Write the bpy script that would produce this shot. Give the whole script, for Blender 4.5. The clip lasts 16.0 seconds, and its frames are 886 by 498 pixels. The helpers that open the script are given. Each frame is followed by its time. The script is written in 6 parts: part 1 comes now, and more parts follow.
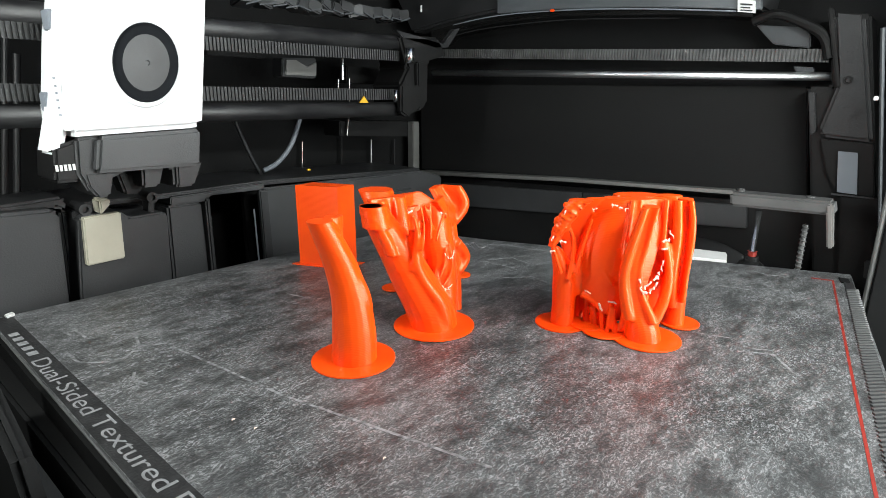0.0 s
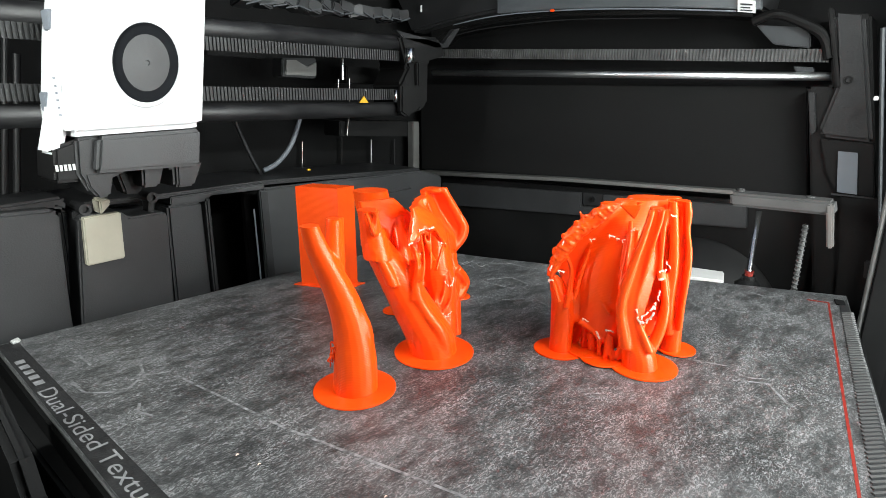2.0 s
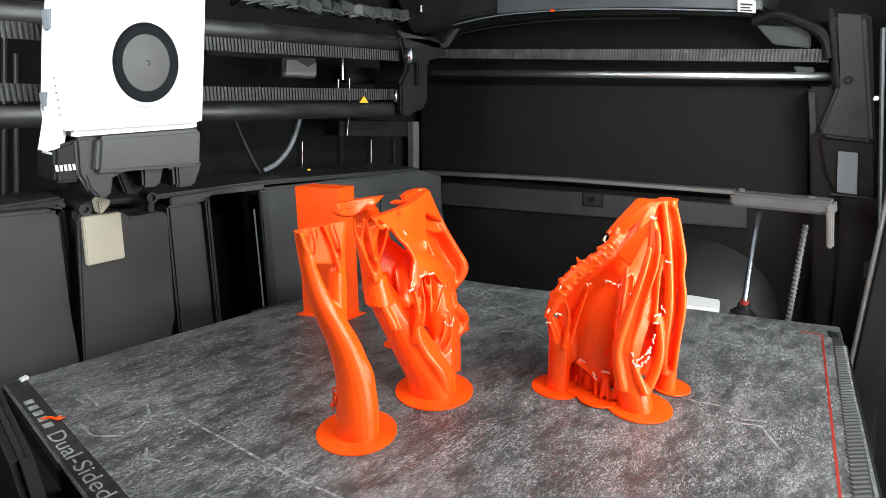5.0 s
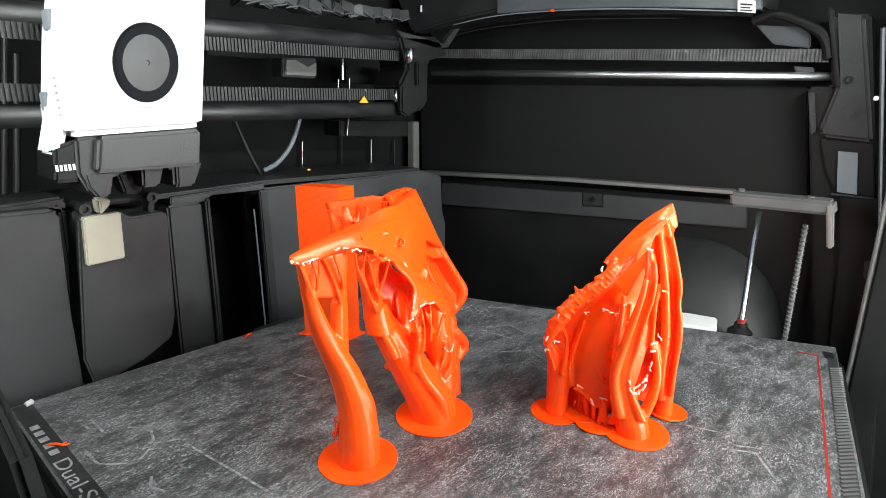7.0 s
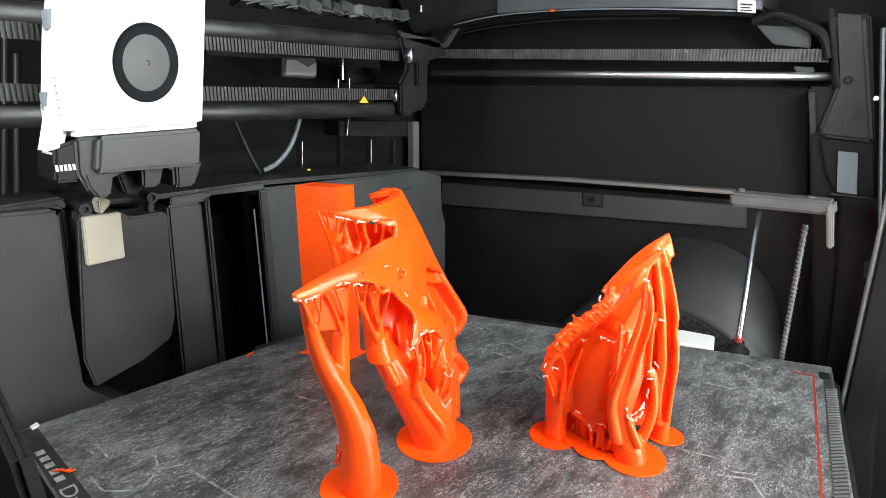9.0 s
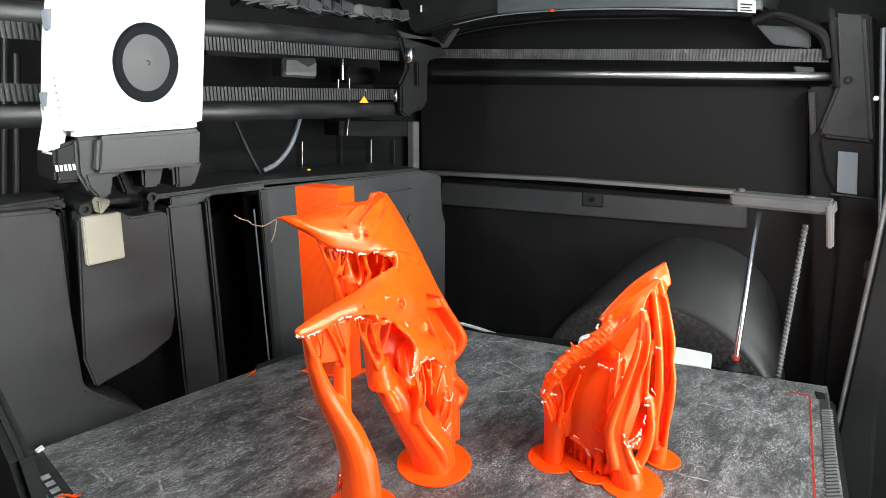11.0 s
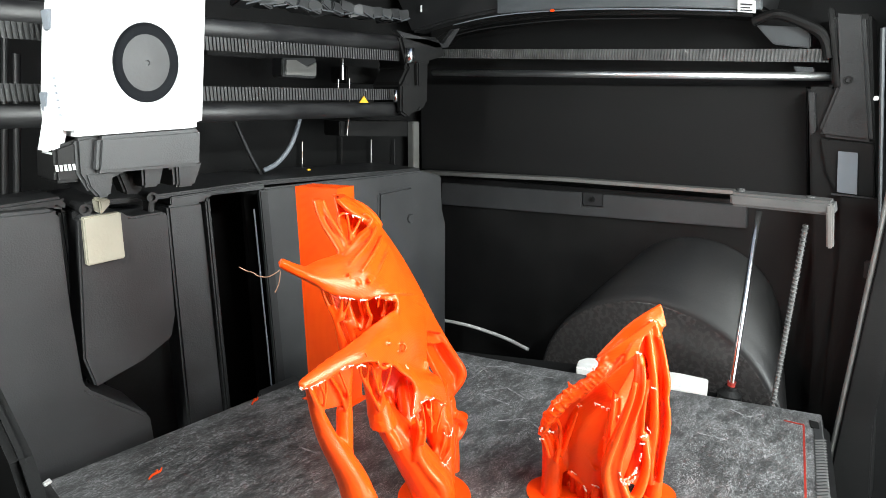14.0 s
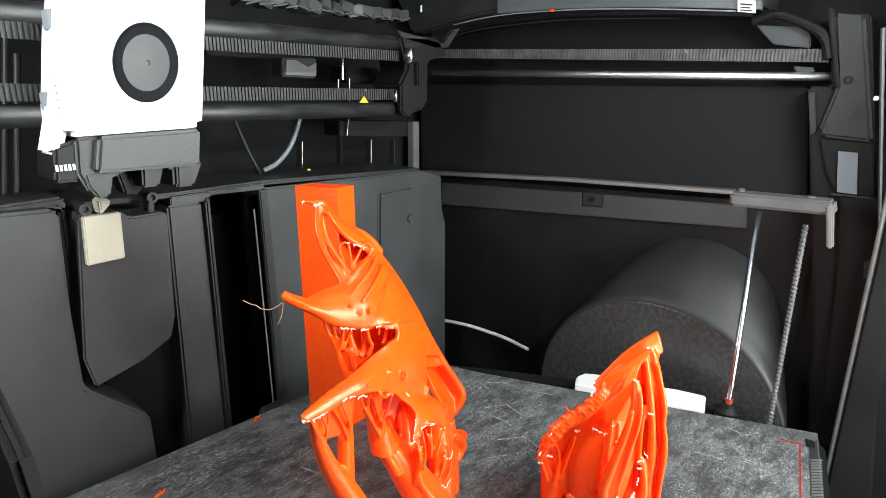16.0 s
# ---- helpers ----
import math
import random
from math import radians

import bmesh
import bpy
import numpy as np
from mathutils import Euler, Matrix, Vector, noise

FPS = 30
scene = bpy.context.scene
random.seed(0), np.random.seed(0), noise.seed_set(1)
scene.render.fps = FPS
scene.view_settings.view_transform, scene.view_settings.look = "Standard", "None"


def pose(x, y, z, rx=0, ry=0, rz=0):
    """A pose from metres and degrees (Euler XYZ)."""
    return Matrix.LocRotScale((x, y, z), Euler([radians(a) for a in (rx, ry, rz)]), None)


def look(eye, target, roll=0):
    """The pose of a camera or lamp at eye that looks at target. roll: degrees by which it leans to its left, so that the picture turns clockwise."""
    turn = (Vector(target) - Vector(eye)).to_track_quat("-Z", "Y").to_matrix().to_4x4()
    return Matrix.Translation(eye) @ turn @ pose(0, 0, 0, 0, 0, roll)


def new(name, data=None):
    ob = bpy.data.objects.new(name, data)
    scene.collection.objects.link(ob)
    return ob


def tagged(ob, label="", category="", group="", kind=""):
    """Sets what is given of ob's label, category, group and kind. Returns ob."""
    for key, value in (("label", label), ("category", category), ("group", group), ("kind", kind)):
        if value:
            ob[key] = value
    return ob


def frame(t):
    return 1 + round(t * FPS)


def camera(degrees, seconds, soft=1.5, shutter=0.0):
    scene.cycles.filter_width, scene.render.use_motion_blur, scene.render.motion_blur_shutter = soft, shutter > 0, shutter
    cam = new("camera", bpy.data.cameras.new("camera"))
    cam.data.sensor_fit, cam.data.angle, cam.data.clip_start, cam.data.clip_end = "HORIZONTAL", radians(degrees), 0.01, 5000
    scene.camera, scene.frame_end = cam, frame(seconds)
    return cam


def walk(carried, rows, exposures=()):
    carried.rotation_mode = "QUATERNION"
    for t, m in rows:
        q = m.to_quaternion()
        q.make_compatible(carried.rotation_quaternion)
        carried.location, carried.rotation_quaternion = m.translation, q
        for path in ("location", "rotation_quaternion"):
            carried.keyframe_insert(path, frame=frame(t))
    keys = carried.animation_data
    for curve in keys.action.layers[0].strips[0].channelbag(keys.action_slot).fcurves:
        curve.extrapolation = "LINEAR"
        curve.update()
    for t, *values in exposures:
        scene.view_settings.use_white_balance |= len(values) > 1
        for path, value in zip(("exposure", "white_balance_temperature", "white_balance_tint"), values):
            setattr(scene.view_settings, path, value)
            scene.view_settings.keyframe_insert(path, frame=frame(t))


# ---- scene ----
from mathutils.kdtree import KDTree

CLIP = 16.0
cam = camera(76.4, CLIP, soft=0.75)
EYE = look((-0.0265, 0.0346, 0.0741), (0.1193, 0.1601, 0.0195), 0.16)
walk(cam, [(0.0, EYE), (CLIP, EYE)], [(0.0, -0.24), (4.0, -0.11), (8.0, 0.04), (12.0, 0.18), (16.0, 0.27)])

DROP = 0.00475            # the bed sinks this many metres a second
NOZZLE = 0.0415           # height of the nozzle over the plate at the start
LEAF_NOZZLE = 0.0425
LAYER = 0.00075
CURL = (0.0634, 0.1506, 0.0130)

# ---------------------------------------------------------------- light
world = bpy.data.worlds.new("room")
scene.world = world
world.use_nodes = True
wn = world.node_tree
sky = wn.nodes.new("ShaderNodeTexSky")
sky.sky_type = "NISHITA"
sky.sun_disc = False
sky.sun_elevation = radians(35)
sky.sun_rotation = radians(190)
wn.nodes["Background"].inputs[1].default_value = 0.08
wn.links.new(sky.outputs[0], wn.nodes["Background"].inputs[0])


def area_lamp(name, place, target, sx, sy, watts, colour):
    lamp = bpy.data.lights.new(name, "AREA")
    lamp.shape, lamp.size, lamp.size_y = "RECTANGLE", sx, sy
    lamp.energy, lamp.color = watts, colour
    ob = new(name, lamp)
    ob.matrix_world = look(place, target)
    return ob


# daylight in the glass door at the front, and the chamber's LED bar over the camera
area_lamp("door_daylight", (0.185, -0.085, 0.012), (0.15, 0.2, -0.03), 0.13, 0.20, 1.12, (0.93, 1.0, 0.99))
area_lamp("led_bar_light", (-0.046, 0.215, 0.095), (0.20, 0.17, 0.0), 0.010, 0.10, 0.31, (0.95, 1.0, 0.97))
area_lamp("top_led_light", (0.11, -0.01, 0.138), (0.12, 0.22, 0.03), 0.14, 0.012, 0.64, (0.94, 1.0, 0.97))
area_lamp("lid_daylight", (0.12, 0.12, 0.148), (0.12, 0.12, 0.0), 0.20, 0.20, 0.03, (0.92, 0.97, 1.0))


# ---------------------------------------------------------------- materials
def material(name, colour, rough=0.5, metal=0.0, second=None, scale=60.0, amount=0.5, fine=900.0, bump=0.15,
             rough_var=0.12, coat=0.0, specular=0.5, stretch=(1, 1, 1), subsurface=0.0):
    """Two scales of variation in colour, roughness and relief, in metres."""
    m = bpy.data.materials.new(name)
    m.use_nodes = True
    nt = m.node_tree
    b = nt.nodes["Principled BSDF"]
    co = nt.nodes.new("ShaderNodeTexCoord")
    mp = nt.nodes.new("ShaderNodeMapping")
    mp.inputs["Scale"].default_value = stretch
    nt.links.new(co.outputs["Object"], mp.inputs["Vector"])
    n1, n2 = nt.nodes.new("ShaderNodeTexNoise"), nt.nodes.new("ShaderNodeTexNoise")
    n1.inputs["Scale"].default_value, n1.inputs["Detail"].default_value = scale, 6
    n2.inputs["Scale"].default_value, n2.inputs["Detail"].default_value = fine, 3
    for n in (n1, n2):
        nt.links.new(mp.outputs[0], n.inputs["Vector"])
    mix = nt.nodes.new("ShaderNodeMix")
    mix.data_type = "RGBA"
    second = second or tuple(c * 0.8 for c in colour)
    mix.inputs["A"].default_value, mix.inputs["B"].default_value = (*colour, 1), (*second, 1)
    ramp = nt.nodes.new("ShaderNodeMapRange")
    ramp.inputs["From Min"].default_value, ramp.inputs["From Max"].default_value = 0.35, 0.65
    ramp.inputs["To Max"].default_value = amount
    nt.links.new(n1.outputs["Fac"], ramp.inputs["Value"])
    nt.links.new(ramp.outputs[0], mix.inputs["Factor"])
    nt.links.new(mix.outputs["Result"], b.inputs["Base Color"])
    rr = nt.nodes.new("ShaderNodeMapRange")
    rr.inputs["To Min"].default_value, rr.inputs["To Max"].default_value = max(rough - rough_var, 0.03), min(rough + rough_var, 1)
    nt.links.new(n1.outputs["Fac"], rr.inputs["Value"])
    nt.links.new(rr.outputs[0], b.inputs["Roughness"])
    bp = nt.nodes.new("ShaderNodeBump")
    bp.inputs["Strength"].default_value, bp.inputs["Distance"].default_value = bump, 0.0003
    nt.links.new(n2.outputs["Fac"], bp.inputs["Height"])
    nt.links.new(bp.outputs[0], b.inputs["Normal"])
    b.inputs["Metallic"].default_value = metal
    b.inputs["Specular IOR Level"].default_value = specular
    b.inputs["Coat Weight"].default_value = coat
    b.inputs["Subsurface Weight"].default_value = subsurface
    b.inputs["Subsurface Scale"].default_value = 0.002
    return m


def printed_material(name, colour, second):
    """Silky filament, with fine layer lines along z."""
    m = material(name, colour, 0.30, 0.0, second, 120.0, 0.5, 700.0, 0.04, 0.05, subsurface=0.0, specular=0.7)
    nt = m.node_tree
    b = nt.nodes["Principled BSDF"]
    co = nt.nodes.new("ShaderNodeTexCoord")
    b.inputs["Specular Tint"].default_value = (1.0, 0.86, 0.62, 1)
    geo = nt.nodes.new("ShaderNodeNewGeometry")
    across, along = nt.nodes.new("ShaderNodeVectorMath"), nt.nodes.new("ShaderNodeVectorMath")
    across.operation = along.operation = "CROSS_PRODUCT"
    nt.links.new(geo.outputs["Normal"], across.inputs[0])
    across.inputs[1].default_value = (0.0, 0.02, 1.0)
    nt.links.new(geo.outputs["Normal"], along.inputs[0])
    nt.links.new(across.outputs[0], along.inputs[1])
    nt.links.new(along.outputs[0], b.inputs["Tangent"])
    b.inputs["Anisotropic"].default_value = 0.6
    wv = nt.nodes.new("ShaderNodeTexWave")
    wv.wave_type, wv.bands_direction = "BANDS", "Z"
    wv.inputs["Scale"].default_value = 640.0
    wv.inputs["Distortion"].default_value = 0.6
    wv.inputs["Detail"].default_value = 1.0
    nt.links.new(co.outputs["Object"], wv.inputs["Vector"])
    bp = nt.nodes.new("ShaderNodeBump")
    bp.inputs["Strength"].default_value, bp.inputs["Distance"].default_value = 0.22, 0.0001
    nt.links.new(wv.outputs["Fac"], bp.inputs["Height"])
    first = b.inputs["Normal"].links[0].from_socket
    nt.links.new(first, bp.inputs["Normal"])
    nt.links.new(bp.outputs[0], b.inputs["Normal"])
    return m


def plate_material():
    """Dark textured sheet: fine speckle, cloudy wear and pale scuffs."""
    m = material("textured_sheet", (0.043, 0.0437, 0.045), 0.39, 0.0, (0.125, 0.127, 0.13), 26.0, 0.9, 1500.0, 0.6, 0.12)
    nt = m.node_tree
    b = nt.nodes["Principled BSDF"]
    mixed = b.inputs["Base Color"].links[0].from_socket
    co = nt.nodes.new("ShaderNodeTexCoord")
    mp = nt.nodes.new("ShaderNodeMapping")
    mp.inputs["Rotation"].default_value = (0, 0, radians(35))
    mp.inputs["Scale"].default_value = (0.8, 1.7, 1.0)
    nt.links.new(co.outputs["Object"], mp.inputs["Vector"])
    sp, bl = nt.nodes.new("ShaderNodeTexNoise"), nt.nodes.new("ShaderNodeTexNoise")
    sp.inputs["Scale"].default_value, sp.inputs["Detail"].default_value, sp.inputs["Roughness"].default_value = 760.0, 5, 0.78
    sp.inputs["Distortion"].default_value = 1.6
    bl.inputs["Scale"].default_value, bl.inputs["Detail"].default_value, bl.inputs["Roughness"].default_value = 75.0, 9, 0.78
    for n in (sp, bl):
        nt.links.new(mp.outputs[0], n.inputs["Vector"])
    rg, rb = nt.nodes.new("ShaderNodeMapRange"), nt.nodes.new("ShaderNodeMapRange")
    rg.inputs["From Min"].default_value, rg.inputs["From Max"].default_value = 0.49, 0.60
    rb.inputs["From Min"].default_value, rb.inputs["From Max"].default_value = 0.41, 0.56
    rb.inputs["To Min"].default_value = 0.12
    nt.links.new(sp.outputs["Fac"], rg.inputs["Value"])
    nt.links.new(bl.outputs["Fac"], rb.inputs["Value"])
    mx = nt.nodes.new("ShaderNodeMix")
    mx.data_type = "RGBA"
    mx.inputs["B"].default_value = (0.31, 0.315, 0.32, 1)
    nt.links.new(rg.outputs[0], mx.inputs["Factor"])
    nt.links.new(mixed, mx.inputs["A"])
    dk = nt.nodes.new("ShaderNodeMix")
    dk.data_type = "RGBA"
    dk.inputs["A"].default_value = (0.034, 0.0344, 0.035, 1)
    nt.links.new(rb.outputs[0], dk.inputs["Factor"])
    nt.links.new(mx.outputs["Result"], dk.inputs["B"])
    nt.links.new(dk.outputs["Result"], b.inputs["Base Color"])
    return m


def glass_material():
    m = bpy.data.materials.new("clear_glass")
    m.use_nodes = True
    b = m.node_tree.nodes["Principled BSDF"]
    b.inputs["Transmission Weight"].default_value = 1.0
    b.inputs["Roughness"].default_value = 0.02
    b.inputs["IOR"].default_value = 1.45
    return m


ORANGE = printed_material("orange_filament", (1.0, 0.085, 0.004), (0.98, 0.057, 0.003))
THREAD = material("dull_thread", (0.30, 0.16, 0.10), 0.5)
SMOKE = material("smoked_plastic", (0.05, 0.055, 0.06), 0.45, 0, (0.032, 0.036, 0.04), 60, 0.6)
PALE = material("pale_filament", (0.92, 0.68, 0.56), 0.4, 0, None, 300, 0.4)
PLATE = plate_material()
SHELL = material("white_shell", (0.80, 0.81, 0.82), 0.42, 0, (0.74, 0.75, 0.77), 40, 0.4, 1600, 0.05)
BLACK = material("black_plastic", (0.0055, 0.0055, 0.0057), 0.5, 0, (0.011, 0.0108, 0.0108), 24, 0.8, 1400, 0.2, specular=0.26)
MATT = material("matt_black", (0.004, 0.004, 0.0043), 0.75, 0, (0.006, 0.006, 0.006), 50, 0.6, 1400, 0.2, specular=0.25)
PANEL = material("matt_black_panel", (0.0042, 0.0042, 0.0044), 0.7, 0, (0.0075, 0.0074, 0.0073), 22, 0.8, 1400, 0.2, specular=0.3, stretch=(1, 0.25, 1.6))
GREY = material("dark_grey_plastic", (0.032, 0.0328, 0.0345), 0.48, 0, (0.052, 0.053, 0.055), 28, 0.7, 1700, 0.25)
COVER = material("grey_cover", (0.018, 0.0184, 0.0195), 0.5, 0, (0.027, 0.027, 0.0285), 60, 0.6, 1500, 0.2)
STEEL = material("polished_steel", (0.75, 0.75, 0.76), 0.16, 1.0, (0.6, 0.6, 0.61), 80, 0.4, 900, 0.03, 0.08)
ALU = material("dull_aluminium", (0.30, 0.30, 0.29), 0.42, 0.6, (0.22, 0.21, 0.2), 60, 0.7, 1200, 0.15)
BELT = material("black_rubber_belt", (0.030, 0.030, 0.031), 0.6, 0, (0.042, 0.042, 0.042), 90, 0.6, 1200, 0.2)
RAIL = material("satin_steel", (0.95, 0.95, 0.96), 0.36, 1.0, (0.78, 0.79, 0.80), 80, 0.4, 900, 0.03, 0.05)
BRKT = material("dark_cast_aluminium", (0.075, 0.075, 0.075), 0.5, 0.0, (0.11, 0.11, 0.108), 70, 0.7, 1200, 0.2)
CARBON = material("carbon_tube", (0.012, 0.012, 0.0132), 0.46, 0, (0.035, 0.035, 0.036), 300, 0.7, 1600, 0.15, stretch=(0.3, 1, 1))
SILICONE = material("beige_silicone", (0.50, 0.47, 0.38), 0.6, 0, (0.42, 0.39, 0.31), 90, 0.6, 900, 0.2)
WHITE = material("white_plastic", (0.72, 0.72, 0.71), 0.45, 0, (0.64, 0.64, 0.63), 90, 0.5)
PAINT = material("pale_print_ink", (0.30, 0.305, 0.31), 0.55, 0, (0.09, 0.09, 0.092), 420, 0.95)
INK = material("white_lettering", (0.30, 0.305, 0.31), 0.55, 0, (0.14, 0.143, 0.147), 500, 0.7)
RED = material("red_ink", (0.30, 0.024, 0.014), 0.5, 0, (0.20, 0.018, 0.012), 300, 0.6)
LABEL = material("blue_grey_label", (0.20, 0.22, 0.25), 0.5, 0, (0.17, 0.19, 0.215), 60, 0.5)
YELLOW = material("yellow_sticker", (0.75, 0.42, 0.02), 0.5, 0, None, 200, 0.4)
FANGREY = material("light_grey_fan_cap", (0.085, 0.085, 0.087), 0.6, 0, (0.078, 0.078, 0.08), 90, 0.5, specular=0.3)
DRUM = material("glossy_black_housing", (0.028, 0.026, 0.026), 0.27, 0, (0.045, 0.042, 0.041), 400, 0.8, 1300, 0.2)
BAND = material("smooth_black_band", (0.016, 0.016, 0.0165), 0.5, 0, (0.032, 0.032, 0.033), 260, 0.9, 1500, 0.4, specular=0.3)
WELL = material("blue_black_plastic", (0.006, 0.007, 0.009), 0.7, specular=0.12)
DUST = material("dusty_black_housing", (0.010, 0.010, 0.0104), 0.5, 0, (0.022, 0.021, 0.0205), 45, 0.6, 900, 0.2, stretch=(0.25, 1, 1))
EDGE = material("brushed_dark_rim", (0.12, 0.13, 0.14), 0.4, 0, (0.05, 0.055, 0.06), 70, 0.9, 1200, 0.2, stretch=(1, 0.2, 1))
# paler copy of BELT: the light on the side belt is put into its colour
TEETH = material("lit_rubber_belt", (0.11, 0.11, 0.11), 0.5, 0, (0.05, 0.05, 0.05), 130, 0.8, 1200, 0.2)
GLASS = glass_material()


# ---------------------------------------------------------------- shapes
def part(name, bm, mat, parent, label="", smooth=False):
    me = bpy.data.meshes.new(name)
    bm.to_mesh(me)
    bm.free()
    me.materials.append(mat)
    if smooth:
        for p in me.polygons:
            p.use_smooth = True
    ob = new(name, me)
    ob.parent = parent
    if label:
        ob["label"] = label
    return ob


def thing(name, label, category, group="", kind="", at=(0, 0, 0)):
    ob = new(name)
    ob.empty_display_size = 0.01
    ob.location = at
    return tagged(ob, label, category, group, kind)


def soften(bm, width, segments=2):
    if width:
        edges = [e for e in bm.edges if len(e.link_faces) == 2 and e.calc_face_angle(0) > 0.5]
        bmesh.ops.bevel(bm, geom=edges, offset=width, segments=segments, affect="EDGES", clamp_overlap=True)
    return bm


def slab(points, axis, lo, hi, bevel=0.0005):
    """A polygon pushed along an axis. points: (x, z) for y, (y, z) for x, (x, y) for z."""
    bm = bmesh.new()

    def place(a, b, c):
        return {"x": (c, a, b), "y": (a, c, b), "z": (a, b, c)}[axis]
    one = [bm.verts.new(place(a, b, lo)) for a, b in points]
    two = [bm.verts.new(place(a, b, hi)) for a, b in points]
    bm.faces.new(one)
    bm.faces.new(list(reversed(two)))
    for i in range(len(points)):
        j = (i + 1) % len(points)
        bm.faces.new((one[i], two[i], two[j], one[j]))
    bmesh.ops.recalc_face_normals(bm, faces=bm.faces)
    return soften(bm, bevel)


def box(x0, x1, y0, y1, z0, z1, bevel=0.0005):
    return slab([(x0, y0), (x1, y0), (x1, y1), (x0, y1)], "z", z0, z1, bevel)


def curve_points(points, steps):
    """A smooth line through the points (Catmull-Rom); any number of values a point."""
    pts = [np.array(p, float) for p in points]
    if len(pts) == 2:
        return [pts[0] + (pts[1] - pts[0]) * i / steps for i in range(steps + 1)]
    out = []
    for i in range(len(pts) - 1):
        p0, p1, p2, p3 = pts[max(i - 1, 0)], pts[i], pts[i + 1], pts[min(i + 2, len(pts) - 1)]
        for k in range(steps):
            t = k / steps
            out.append(0.5 * ((2 * p1) + (p2 - p0) * t + (2 * p0 - 5 * p1 + 4 * p2 - p3) * t * t + (3 * p1 - p0 - 3 * p2 + p3) * t ** 3))
    out.append(pts[-1])
    return out


def tube(bm, points, steps=6, sides=14, flat=1.0, level=False):
    """A round tube through (x, y, z, radius) points, closed at both ends. flat: depth against height. level: rings stay horizontal."""
    line = curve_points(points, steps)
    rings = []
    for i, p in enumerate(line):
        a, b = line[max(i - 1, 0)][:3], line[min(i + 1, len(line) - 1)][:3]
        d = Vector(b - a).normalized() if not level else Vector((0, 0, 1))
        side = d.cross(Vector((0.74, 0.67, 0.05))).normalized()
        up = side.cross(d).normalized()
        r = max(p[3], 0.00015)
        rings.append([bm.verts.new(Vector(p[:3]) + side * r * math.cos(t) + up * r * flat * math.sin(t))
                      for t in (2 * math.pi * k / sides for k in range(sides))])
    for one, two in zip(rings, rings[1:]):
        for k in range(sides):
            bm.faces.new((one[k], one[(k + 1) % sides], two[(k + 1) % sides], two[k]))
    bm.faces.new(list(reversed(rings[0])))
    bm.faces.new(rings[-1])
    bmesh.ops.recalc_face_normals(bm, faces=bm.faces)
    return bm


def rod(a, b, r, sides=20):
    return tube(bmesh.new(), [(*a, r), (*b, r)], 1, sides)


def lathe(centre, axis, profile, sides=48):
    """A turned form: profile of (radius, distance along the axis)."""
    bm = bmesh.new()
    ax = Vector(axis).normalized()
    u = ax.orthogonal().normalized()
    v = ax.cross(u)
    rings = []
    for r, h in profile:
        rings.append([bm.verts.new(Vector(centre) + ax * h + (u * math.cos(t) + v * math.sin(t)) * max(r, 1e-5))
                      for t in (2 * math.pi * k / sides for k in range(sides))])
    for one, two in zip(rings, rings[1:]):
        for k in range(sides):
            bm.faces.new((one[k], one[(k + 1) % sides], two[(k + 1) % sides], two[k]))
    bm.faces.new(rings[0])
    bm.faces.new(rings[-1])
    bmesh.ops.recalc_face_normals(bm, faces=bm.faces)
    return bm


def patch(bm, rows, thick=0.001, nu=7, nv=7):
    """A smooth shell over a small grid of control points, with thickness."""
    fine = [curve_points([p[:3] for p in r], nu) for r in rows]
    cols = [curve_points([r[k] for r in fine], nv) for k in range(len(fine[0]))]
    n, m = len(cols), len(cols[0])
    norm = {}
    for i in range(n):
        for j in range(m):
            a = cols[min(i + 1, n - 1)][j] - cols[max(i - 1, 0)][j]
            b = cols[i][min(j + 1, m - 1)] - cols[i][max(j - 1, 0)]
            c = np.cross(a, b)
            norm[i, j] = c / (np.linalg.norm(c) + 1e-12)
    top = [[bm.verts.new(cols[i][j] + norm[i, j] * thick / 2) for j in range(m)] for i in range(n)]
    low = [[bm.verts.new(cols[i][j] - norm[i, j] * thick / 2) for j in range(m)] for i in range(n)]
    for i in range(n - 1):
        for j in range(m - 1):
            bm.faces.new((top[i][j], top[i + 1][j], top[i + 1][j + 1], top[i][j + 1]))
            bm.faces.new((low[i][j], low[i][j + 1], low[i + 1][j + 1], low[i + 1][j]))
    for i in range(n - 1):
        for j in (0, m - 1):
            bm.faces.new((top[i][j], low[i][j], low[i + 1][j], top[i + 1][j]))
    for j in range(m - 1):
        for i in (0, n - 1):
            bm.faces.new((top[i][j], top[i][j + 1], low[i][j + 1], low[i][j]))
    return bm


